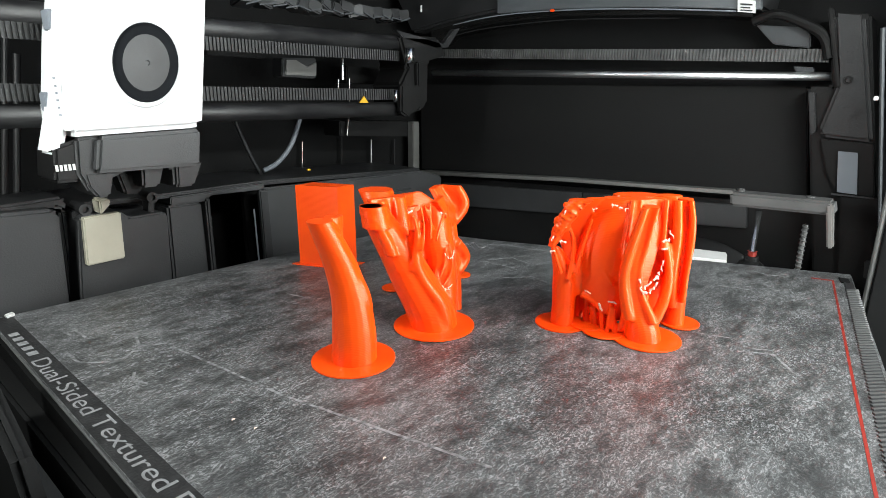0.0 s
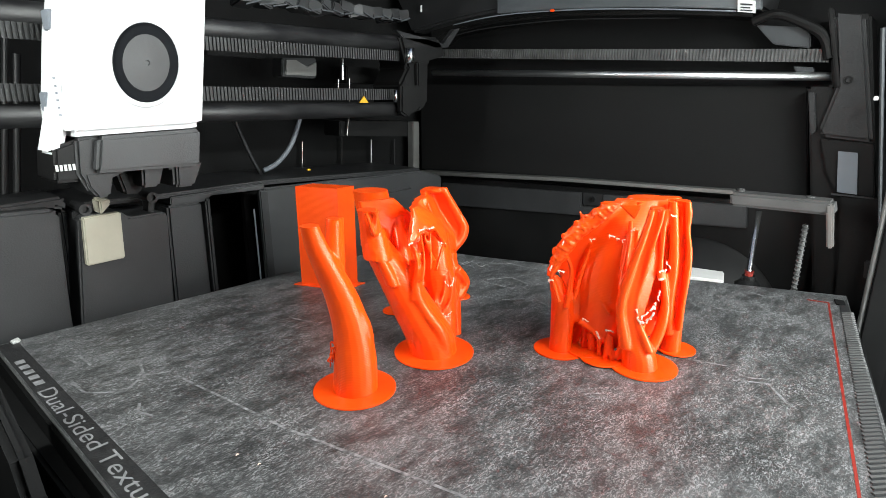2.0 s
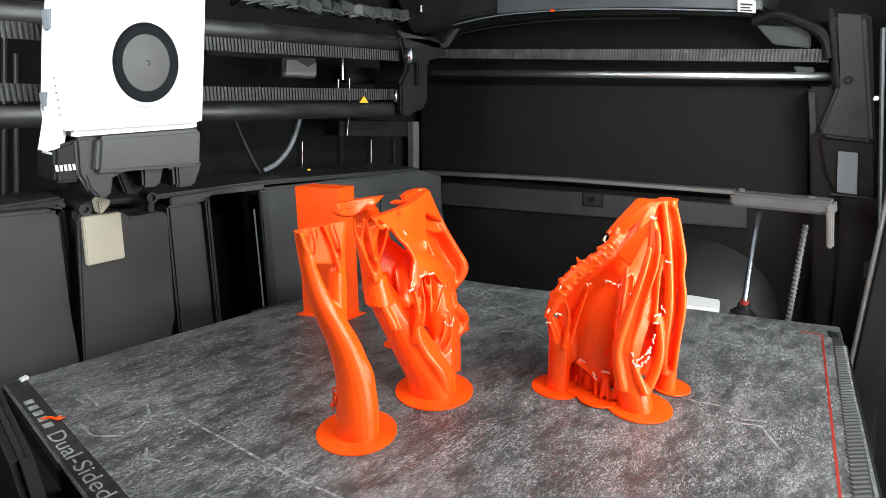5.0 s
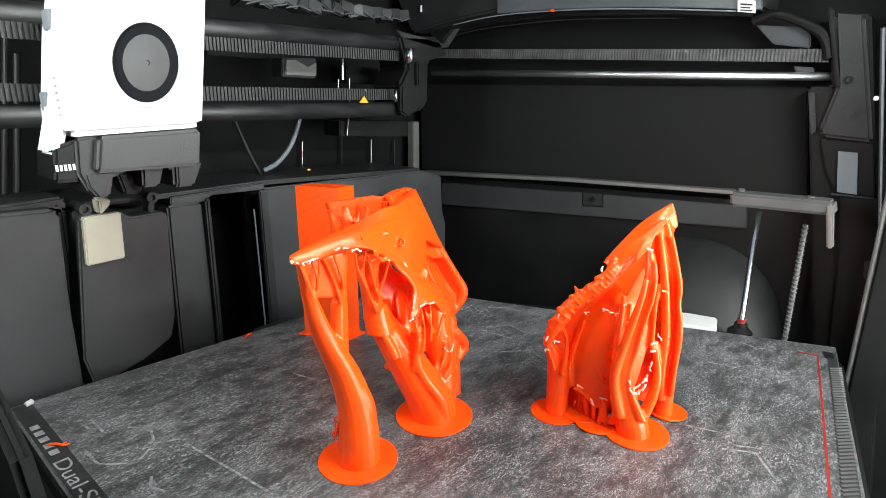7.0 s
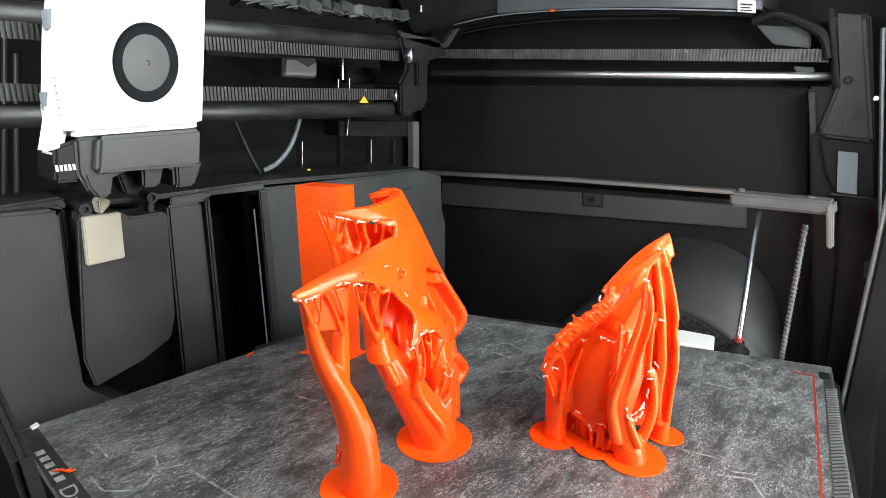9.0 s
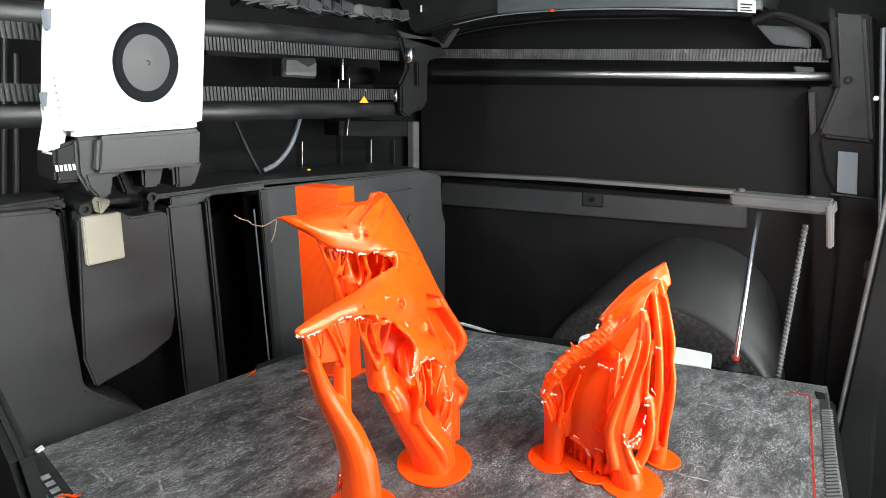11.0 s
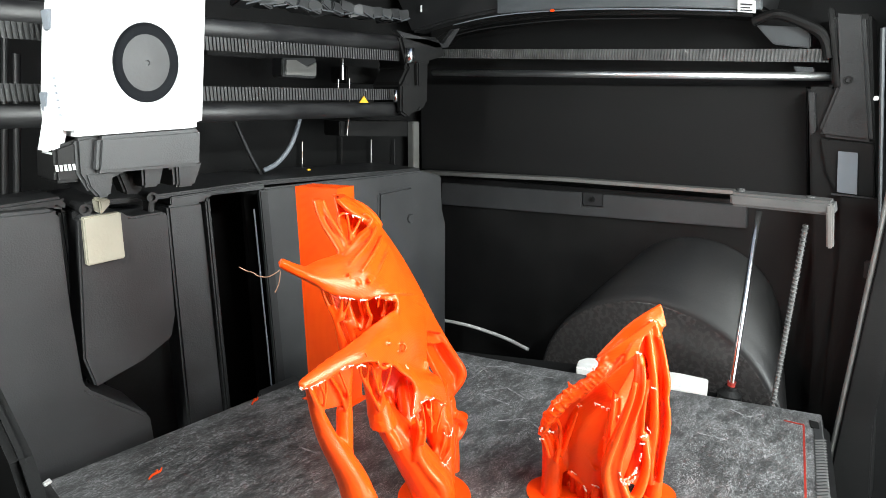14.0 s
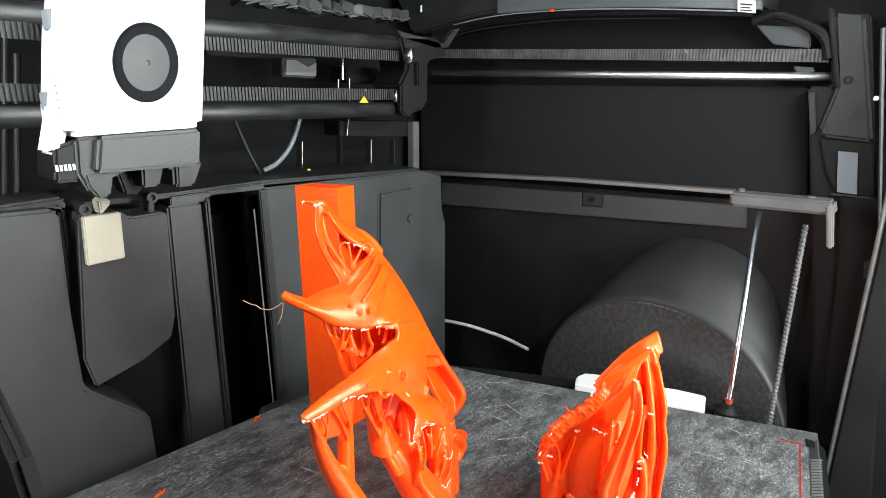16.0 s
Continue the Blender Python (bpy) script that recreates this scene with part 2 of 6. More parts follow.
# ---------------------------------------------------------------- chamber
def chamber():
    floor = part("floor", box(-0.06, 0.32, -0.10, 0.36, -0.215, -0.205), MATT, None)
    tagged(floor, "black plastic floor of the printer chamber", "floor", kind="structure")
    left = part("wall_left", box(-0.07, -0.055, -0.10, 0.36, -0.205, 0.15), MATT, None)
    tagged(left, "black inner side wall beside the camera", "wall", kind="structure")
    back = part("wall_back", box(-0.055, 0.32, 0.345, 0.36, -0.205, 0.15), MATT, None)
    tagged(back, "matt black rear wall behind the gantry", "wall", kind="structure")
    right = part("wall_right", box(0.305, 0.32, -0.10, 0.345, -0.205, 0.15), MATT, None)
    tagged(right, "matt black inner side wall", "wall", kind="structure")
    # front wall with the door opening
    front = thing("wall_front", "black front frame round the glass door", "wall", kind="structure")
    part("frame_post", box(-0.055, -0.02, -0.10, -0.09, -0.205, 0.15), BLACK, front)
    part("frame_post", box(0.28, 0.305, -0.10, -0.09, -0.205, 0.15), BLACK, front)
    part("frame_rail", box(-0.02, 0.28, -0.10, -0.09, -0.205, -0.12), BLACK, front)
    part("frame_rail", box(-0.02, 0.28, -0.10, -0.09, 0.145, 0.15), BLACK, front)
    door = thing("door_1", "clear glass front door", "door", kind="structure")
    pane = part("pane", box(-0.019, 0.279, -0.097, -0.094, -0.119, 0.144, 0), GLASS, door)
    pane.visible_shadow = False
    # roof: frame and glass lid
    roof = bmesh.new()
    for b in (box(-0.07, 0.32, -0.10, 0.0, 0.152, 0.16), box(-0.07, 0.32, 0.24, 0.36, 0.152, 0.16),
              box(-0.07, 0.0, 0.0, 0.24, 0.152, 0.16), box(0.24, 0.32, 0.0, 0.24, 0.152, 0.16)):
        me = bpy.data.meshes.new("tmp")
        b.to_mesh(me)
        roof.from_mesh(me)
        b.free()
        bpy.data.meshes.remove(me)
    tagged(part("ceiling", roof, BLACK, None), "black top frame round the glass lid", "ceiling", kind="structure")
    lid = part("window_1", box(-0.001, 0.241, -0.001, 0.241, 0.161, 0.165, 0), GLASS, None)
    lid.visible_shadow = False
    tagged(lid, "clear glass top lid", "lid", kind="structure")


def rear_panel():
    """The grey moulded panel behind the bed, with the chute opening and the wiper."""
    p = thing("rear_panel", "dark grey moulded rear panel with an open chute", "panel", kind="structure")
    y0, y1 = 0.285, 0.300
    part("panel_section", slab([(0.1266, 0.0262), (0.2425, 0.0228), (0.2628, 0.0171), (0.2639, -0.0058), (0.2675, -0.0165), (0.2677, -0.2569), (0.1276, -0.1657)], "y", y0, y0 + 0.003, 0.001), GREY, p)
    part("panel_section", slab([(0.0786, 0.0243), (0.0943, 0.0239), (0.0934, -0.1434), (0.0736, -0.1305)], "y", y0, y1, 0.001), GREY, p)
    part("lintel", slab([(0.0801, 0.0281), (0.1268, 0.0287), (0.1265, 0.0259), (0.123, 0.0258), (0.0987, 0.0265), (0.0957, 0.0242), (0.0797, 0.0246)], "y", y0 - 0.001, y1, 0.0005), GREY, p)
    # rim round the chute
    part("chute_rim", slab([(0.0947, 0.0249), (0.097, 0.0262), (0.0952, -0.1483), (0.0921, -0.1462)], "y", y0 - 0.003, y1 + 0.01, 0.0008), COVER, p)
    part("chute_rim", slab([(0.123, 0.0258), (0.1277, 0.0252), (0.1299, -0.1712), (0.1243, -0.1675)], "y", y0 - 0.002, y0 + 0.001, 0.0006), COVER, p)
    # matt black sheets at back and side put the shade inside the chute into colour
    part("chute_back", slab([(0.1182, 0.0228), (0.1738, 0.0157), (0.1806, -0.2308), (0.1088, -0.184)], "y", 0.340, 0.344, 0), MATT, p, "black sheet standing in for shade deep in the chute")
    part("steel_edge", rod((0.1208, 0.286, 0.0163), (0.1226, 0.286, -0.1551), 0.00045, 8), LABEL, p, "thin bright steel edge in the chute")
    part("chute_side", slab([(0.1242, 0.0263), (0.1548, 0.0224), (0.16, -0.1952), (0.1215, -0.17)], "y", 0.3005, 0.3035, 0), MATT, p)
    # top shelf of the panel
    part("shelf", slab([(0.0412, 0.0306), (0.0804, 0.0298), (0.1269, 0.0299), (0.2426, 0.0246), (0.2425, 0.0224), (0.1267, 0.0276), (0.0801, 0.0276), (0.0409, 0.0285)], "y", y0 + 0.0005, 0.330, 0.0008), COVER, p)
    part("round_boss", lathe((0.2300, 0.2836, -0.0066), (0, -1, 0), [(0.0030, -0.004), (0.0030, 0.0012), (0.0026, 0.0017), (0.0001, 0.0018)], 24), GREY, p)
    part("moulded_step", slab([(0.2035, 0.0136), (0.2327, 0.014), (0.2328, -0.0218), (0.2127, -0.0203), (0.2019, -0.021)], "y", y0 - 0.0016, y0 + 0.004, 0.0012), GREY, p)
    inner = part("wall_inner", slab([(0.2036, 0.0219), (0.188, 0.0151), (0.1792, 0.0112), (0.1694, 0.0069), (0.1614, 0.0032), (0.157, -0.0049), (0.1548, -0.0144), (0.155, -0.20), (0.203, -0.20)], "x", -0.010, -0.006, 0.0015), MATT, None)
    tagged(inner, "matt black inner cover on the side wall", "wall", kind="structure")
    # left part of the panel: bulging cover
    part("side_cover", slab([(0.0079, 0.033), (0.0169, 0.0329), (0.0326, 0.0323), (0.034, 0.0304), (0.032, -0.0081), (0.0317, -0.0366), (0.0326, -0.0405), (0.0523, -0.0603), (0.0537, -0.0638), (0.0539, -0.083), (0.0524, -0.1084), (-0.0106, -0.0673)], "y", 0.27, 0.30, 0.003), GREY, p)
    part("cover_lip", slab([(0.0091, 0.0347), (0.0372, 0.0356), (0.0384, 0.0337), (0.0374, 0.03), (0.0348, 0.0317), (0.0087, 0.0325)], "y", 0.275, 0.30, 0.001), COVER, p)
    part("gap_strip", slab([(0.0376, 0.0291), (0.0443, 0.0271), (0.0396, -0.0346), (0.0365, -0.0477), (0.0358, -0.0131)], "y", 0.284, 0.30, 0.001), COVER, p)
    part("deep_recess", slab([(0.0411, 0.0304), (0.0883, 0.0259), (0.0841, -0.1446), (0.0518, -0.1235)], "y", 0.298, 0.302, 0), MATT, p)


def wiper():
    w = thing("nozzle_wiper", "grey purge wiper unit with a beige silicone pad", "wiper")
    wb = part("body", slab([(0.0401, 0.0269), (0.0425, 0.028), (0.0548, 0.0277), (0.0581, 0.0247), (0.0719, 0.0247), (0.0729, 0.0235), (0.0706, -0.021), (0.0678, -0.0307), (0.0555, -0.0368), (0.036, -0.0417), (0.0336, -0.0283)], "y", 0.272, 0.298, 0.002), GREY, w)
    part("pad", slab([(0.041, 0.0274), (0.0543, 0.0278), (0.0534, 0.0094), (0.0398, 0.0091)], "y", 0.2695, 0.2735, 0.0005), SILICONE, wb, "beige silicone wiping pad")
    for c in ((0.0434, 0.275, 0.0299), (0.0682, 0.275, 0.0311)):
        part("screw_boss", lathe(c, (0, -1, 0), [(0.0022, -0.01), (0.0022, 0.002), (0.0012, 0.002), (0.0011, 0.0005)], 20), COVER, w)
    part("post", slab([(0.0678, 0.0309), (0.0701, 0.0305), (0.0698, 0.0234), (0.0674, 0.0233)], "y", 0.277, 0.283, 0.0004), COVER, w)
    part("post", slab([(0.0401, 0.0293), (0.0424, 0.0293), (0.0426, 0.0258), (0.0399, 0.0258)], "y", 0.277, 0.283, 0.0004), COVER, w)
    part("nozzle_brush", slab([(0.0469, 0.0337), (0.0505, 0.034), (0.0509, 0.0317), (0.0468, 0.028)], "y", 0.268, 0.276, 0.0006), SILICONE, w)


# ---------------------------------------------------------------- gantry
def belt(bm, a, b, height, toward, pitch=0.0016, thick=0.0009):
    """A flat belt from a to b with teeth on the side that faces `toward`."""
    a, b, n = Vector(a), Vector(b), Vector(toward).normalized()
    d = (b - a).normalized()
    up = Vector((0, 0, 1))
    length = (b - a).length

    def block(s0, s1, z0, z1, t0, t1):
        vs = [bm.verts.new(a + d * s + up * z + n * t) for s in (s0, s1) for z in (z0, z1) for t in (t0, t1)]
        for q in ((0, 1, 3, 2), (4, 6, 7, 5), (0, 4, 5, 1), (2, 3, 7, 6), (0, 2, 6, 4), (1, 5, 7, 3)):
            bm.faces.new([vs[k] for k in q])
    block(0, length, -height / 2, height / 2, -thick, 0)
    for k in range(int(length / pitch)):
        block(k * pitch, k * pitch + pitch * 0.5, -height / 2, height / 2, 0, thick * 0.8)
    bmesh.ops.recalc_face_normals(bm, faces=bm.faces)
    return bm


def gantry():
    for n, (a, b) in (("upper", ((0.0167, 0.268, 0.0974), (0.2078, 0.268, 0.0982))), ("lower", ((0.0107, 0.268, 0.0652), (0.2093, 0.268, 0.0633)))):
        r = rod(a, b, 0.0042 if n == "upper" else 0.0040, 24)
        tagged(part("gantry_rod", r, CARBON, None, smooth=True), "matt black carbon tube of the gantry", "rod", "gantry rods")
    for a, b, h in (((0.0177, 0.264, 0.0919), (0.2031, 0.264, 0.0914), 0.0052), ((0.0142, 0.264, 0.0728), (0.2024, 0.264, 0.0712), 0.0056)):
        tagged(part("drive_belt", belt(bmesh.new(), a, b, h, (0, -1, 0)), BELT, None), "black toothed rubber drive belt across the gantry", "belt", "drive belts")
    tagged(part("drive_belt", belt(bmesh.new(), (0.283, 0.3104, 0.098), (0.283, 0.0766, 0.0888), 0.0056, (-1, 0, 0)), TEETH, None),
           "black toothed rubber drive belt along the side wall", "belt", "drive belts")
    rail = part("linear_rail", rod((0.286, 0.3132, 0.0853), (0.286, 0.0737, 0.0800), 0.0019, 24), RAIL, None, smooth=True)
    tagged(rail, "polished steel guide rod along the side wall", "rod")
    # carriage block at the corner
    c = thing("gantry_carriage", "black plastic gantry carriage with a steel pulley", "carriage")
    part("body", slab([(0.2015, 0.1021), (0.2337, 0.103), (0.2412, 0.0934), (0.2252, 0.0897), (0.2244, 0.0666), (0.2185, 0.0623), (0.2014, 0.0597), (0.2011, 0.0766), (0.2075, 0.0856)], "y", 0.262, 0.285, 0.0015), BLACK, c)
    part("cheek", slab([(0.2124, 0.0887), (0.218, 0.0894), (0.2184, 0.0642), (0.2127, 0.0628)], "y", 0.259, 0.262, 0.0008), BLACK, c)
    part("pulley", rod((0.2019, 0.255, 0.095), (0.2017, 0.255, 0.0873), 0.0026, 20), STEEL, c, "shiny steel pulley", smooth=True)
    part("idler", rod((0.194, 0.258, 0.0736), (0.1937, 0.258, 0.0672), 0.0012, 16), STEEL, c, "small steel idler pin", smooth=True)
    part("clamp", slab([(0.1985, 0.0766), (0.2141, 0.076), (0.2138, 0.0643), (0.2031, 0.059), (0.1979, 0.0616)], "y", 0.258, 0.262, 0.001), BLACK, c)
    part("top_arm", slab([(0.1995, 0.1043), (0.2193, 0.1021), (0.2381, 0.0995), (0.2479, 0.1083), (0.2532, 0.1093), (0.2422, 0.0979), (0.2311, 0.0967), (0.2057, 0.1001)], "y", 0.262, 0.266, 0.0004), COVER, c)


def toolhead():
    t = thing("toolhead", "white and black printer toolhead with a round front fan", "toolhead")
    fy = 0.235
    part("shell", slab([(0.0402, 0.1091), (0.0825, 0.1152), (0.0807, 0.1042), (0.0744, 0.061), (0.0699, 0.0605), (0.0421, 0.0598), (0.0316, 0.0595), (0.0317, 0.0675), (0.0357, 0.0902)], "y", fy, 0.262, 0.002), SHELL, t, "white plastic front shell")
    cover = part("side_cover", slab([(0.0388, 0.1096), (0.0419, 0.11), (0.0381, 0.0907), (0.0331, 0.0622), (0.0308, 0.0551), (0.0261, 0.0538), (0.0307, 0.0691), (0.0351, 0.0905)], "y", 0.240, 0.2525, 0.0015), SHELL, t, "white side cover with slots")
    part("side_rib", slab([(0.032, 0.0758), (0.0327, 0.0758), (0.0327, 0.0626), (0.0314, 0.0617)], "y", 0.2390, 0.2405, 0.0003), SHELL, t)
    for k in range(6):
        part("slot", box(0.0297, 0.0302, 0.2345, 0.2352, 0.0661 + k * 0.0021, 0.0667 + k * 0.0021, 0), LABEL, cover)
    c = (0.0569, 0.235, 0.0821)

    def oval(bm):
        """The fan opening leans a little and is taller than wide."""
        m = Matrix(((0.97, 0, 0.145, 0), (0, 1, 0, 0), (0, 0, 1.165, 0), (0, 0, 0, 1)))
        bmesh.ops.transform(bm, matrix=Matrix.Translation(c) @ m @ Matrix.Translation(-Vector(c)), verts=bm.verts)
        return bm
    ring = part("fan_ring", oval(lathe(c, (0, -1, 0), [(0.0122, -0.002), (0.0122, 0.0003), (0.0118, 0.0009), (0.0108, 0.0007), (0.0104, -0.001), (0.0104, -0.006), (0.0122, -0.006)], 64)), SHELL, t, "white bevelled fan surround", True)
    part("fan_well", oval(lathe(c, (0, -1, 0), [(0.0107, 0.00065), (0.0105, 0.0009), (0.0092, 0.0004), (0.009, -0.004), (0.0001, -0.004)], 64)), WELL, ring, "dark ring of the fan")
    part("fan_cap", oval(lathe(c, (0, -1, 0), [(0.0084, -0.003), (0.0084, 0.0003), (0.0081, 0.0006), (0.0008, 0.0014), (0.0006, 0.0009), (0.00005, 0.0009)], 64)), FANGREY, ring, "flat grey fan hub")
    part("lower_cover", slab([(0.0388, 0.0597), (0.0738, 0.0605), (0.0725, 0.0463), (0.0694, 0.04), (0.0623, 0.0399), (0.0627, 0.0473), (0.0476, 0.0474), (0.0394, 0.0443), (0.038, 0.0404), (0.0353, 0.0412), (0.0327, 0.0478), (0.0337, 0.059)], "y", 0.238, 0.262, 0.001), COVER, t, "dark grey lower duct cover")
    part("duct_lip", slab([(0.0394, 0.0594), (0.0729, 0.0602), (0.0711, 0.0472), (0.037, 0.0479)], "y", 0.2345, 0.240, 0.0012), GREY, t)
    part("duct_finger", slab([(0.0531, 0.0481), (0.0607, 0.0481), (0.0582, 0.0407), (0.0524, 0.0408)], "y", 0.240, 0.256, 0.0008), COVER, t)
    part("duct_finger", slab([(0.0637, 0.0478), (0.0736, 0.0485), (0.0695, 0.0398), (0.0632, 0.0398)], "y", 0.2375, 0.256, 0.0008), COVER, t)
    part("duct_finger", slab([(0.0342, 0.0483), (0.0433, 0.0481), (0.0411, 0.0397), (0.0374, 0.0395), (0.035, 0.0432)], "y", 0.2375, 0.256, 0.0008), COVER, t)
    side = part("side_block", slab([(0.028, 0.0565), (0.0357, 0.059), (0.0351, 0.0499), (0.0343, 0.0452), (0.0265, 0.0455)], "y", 0.2395, 0.258, 0.001), BLACK, t, "black side block")
    part("hotend", slab([(0.0474, 0.0461), (0.0573, 0.0454), (0.0546, 0.0376), (0.0493, 0.0379)], "y", 0.248, 0.256, 0.0008), BLACK, t)
    # pale marks where the maker's name stands
    x0, z0 = (0.0273, 0.0492)
    for k in range(7):
        wide = 0.00075
        part("mark", box(x0 + k * 0.00118 + (0.0006 if k > 4 else 0), x0 + k * 0.00118 + wide + (0.0006 if k > 4 else 0), 0.2390, 0.2394, z0, z0 + 0.0019, 0), WHITE, side)
    for a in (((0.0338, 0.25, 0.0946)), ((0.0293, 0.25, 0.0699))):
        part("belt_clip", box(a[0] + 0.0012, a[0] + 0.003, 0.2485, 0.2545, a[2] - 0.0030, a[2] + 0.0030, 0.0003), LABEL, t)


def rear_details():
    """Things between the gantry and the rear wall."""
    tagged(part("hose", tube(bmesh.new(), [(*p, 0.0013) for p in [(0.1397, 0.305, 0.0318), (0.1485, 0.305, 0.0351), (0.1572, 0.305, 0.043), (0.1634, 0.305, 0.0541), (0.1669, 0.305, 0.0647)]], 8, 12), LABEL, None, smooth=True),
           "pale translucent curved filament hose", "hose")
    tagged(part("cable", tube(bmesh.new(), [(*p, 0.001) for p in [(0.1271, 0.31, 0.0628), (0.1312, 0.31, 0.0511), (0.1361, 0.31, 0.039), (0.1412, 0.31, 0.0287)]], 6, 10), COVER, None, smooth=True), "dark grey sheathed cable", "cable")
    s = thing("sensor_board", "grey sensor module behind the belts", "sensor")
    part("housing", slab([(0.1531, 0.0897), (0.1748, 0.0904), (0.174, 0.0797), (0.1522, 0.0804)], "y", 0.300, 0.31, 0.0006), GREY, s)
    part("cover", slab([(0.1544, 0.0886), (0.1607, 0.0888), (0.1677, 0.0855), (0.1739, 0.0881), (0.1733, 0.0809), (0.1537, 0.0812)], "y", 0.2985, 0.3005, 0.0004), ALU, s)
    tn = thing("belt_tensioner", "black tensioner with bright steel pins", "tensioner")
    part("block", slab([(0.1961, 0.0869), (0.2209, 0.0862), (0.2205, 0.0769), (0.1955, 0.0775)], "y", 0.30, 0.315, 0.0006), BLACK, tn)
    part("block", slab([(0.189, 0.0562), (0.2456, 0.0542), (0.2464, 0.0439), (0.1885, 0.0475)], "y", 0.30, 0.315, 0.0006), BLACK, tn)
    part("pin", rod((0.1914, 0.298, 0.0907), (0.1906, 0.298, 0.0793), 0.0013, 14), STEEL, tn)
    part("pin", rod((0.1877, 0.298, 0.0793), (0.187, 0.298, 0.0687), 0.0007, 12), STEEL, tn)
    part("pin", rod((0.1961, 0.298, 0.08), (0.1953, 0.298, 0.0667), 0.0005, 12), STEEL, tn)
    part("pin", rod((0.1943, 0.298, 0.0583), (0.1923, 0.298, 0.0474), 0.0006, 12), STEEL, tn)
    tri = [(0.1713, 0.0673), (0.1775, 0.0672), (0.1745, 0.0706)]
    tagged(part("warning_sticker", slab(tri, "y", 0.2615, 0.2622, 0), YELLOW, None), "small yellow triangular warning sticker", "sticker")
    chain = thing("cable_chain", "black plastic cable chain under the lid", "cable chain")
    rnd = random.Random(4)
    a, b = Vector((0.1134, 0.266, 0.1097)), Vector((0.2036, 0.266, 0.1105))
    for k in range(15):
        p = a.lerp(b, k / 14)
        w = box(-0.0042, 0.0042, -0.006, 0.006, -0.0022, 0.0030, 0.0006)
        bmesh.ops.transform(w, matrix=pose(p.x, p.y, p.z + rnd.uniform(-0.001, 0.001) + 0.0012, rnd.uniform(-10, 10), rnd.uniform(-22, 22) + 6, rnd.uniform(-14, 14)), verts=w.verts)
        link = part("link", w, COVER if k % 3 else GREY, chain)
        # lighter bar along each link: its edge highlight, put in as colour
        q = box(-0.0036, 0.0036, -0.0003, 0.0003, -0.0003, 0.0003, 0)
        bmesh.ops.transform(q, matrix=pose(p.x, p.y - 0.0066, p.z - 0.0010, 0, rnd.uniform(-20, 20), 0), verts=q.verts)
        part("edge", q, SMOKE, link)
    for xs, h, m in (((0.1905, 0.34, 0.0418), (0.1891, 0.34, 0.0247), STEEL), ((0.2227, 0.34, 0.0422), (0.2213, 0.34, 0.0213), BLACK), ((0.2493, 0.34, 0.0393), (0.2483, 0.34, 0.0185), ALU), ((0.2724, 0.34, 0.0378), (0.2716, 0.34, 0.016), BLACK)):
        tagged(part("rear_seam", rod(xs, h, 0.0006, 8), m, None), "thin upright seam strip on the rear wall", "strip", "rear seams")
    tagged(part("corner_post", slab([(0.2824, 0.0509), (0.2891, 0.0506), (0.289, 0.015), (0.2821, 0.0158)], "y", 0.33, 0.336, 0.0005), ALU, None), "dull aluminium corner post", "post")
    part("yellow_dot", box(*(lambda p: (p[0] - .001, p[0] + .001, p[1] - .001, p[1] + .001, p[2], p[2] + .0008))((0.1649, 0.3, 0.0298)), 0.0002), YELLOW, None)
    tagged(bpy.data.objects["yellow_dot"], "tiny yellow plastic crumb on the shelf", "crumb")
    for p, q in (((0.0356, 0.3, 0.0941), (0.0232, 0.3, 0.024)), ((0.0377, 0.3, 0.0863), (0.0286, 0.3, 0.032))):
        tagged(part("rear_rod", rod(p, q, 0.0012, 12), COVER, None), "dark upright rod behind the gantry", "rod", "rear rods")
    tagged(part("gantry_plate", slab([(0.1183, 0.0965), (0.1508, 0.0967), (0.1501, 0.0896), (0.1174, 0.0898)], "y", 0.31, 0.315, 0.0005), BLACK, None), "black bracket plate behind the belts", "bracket")


# ---------------------------------------------------------------- side wall
LIFT = (0.2535, 0.0888)
SCREW = (0.2560, 0.0705)


def shifted_drum(rings, sides=96):
    """A drum along x whose rings (x, y, z, radius) may wander."""
    bm = bmesh.new()
    loops = [[bm.verts.new((x, y + r * math.cos(t), z + r * math.sin(t))) for t in (2 * math.pi * k / sides for k in range(sides))] for x, y, z, r in rings]
    for one, two in zip(loops, loops[1:]):
        for k in range(sides):
            bm.faces.new((one[k], one[(k + 1) % sides], two[(k + 1) % sides], two[k]))
    bm.faces.new(loops[0])
    bm.faces.new(loops[-1])
    bmesh.ops.recalc_face_normals(bm, faces=bm.faces)
    return bm


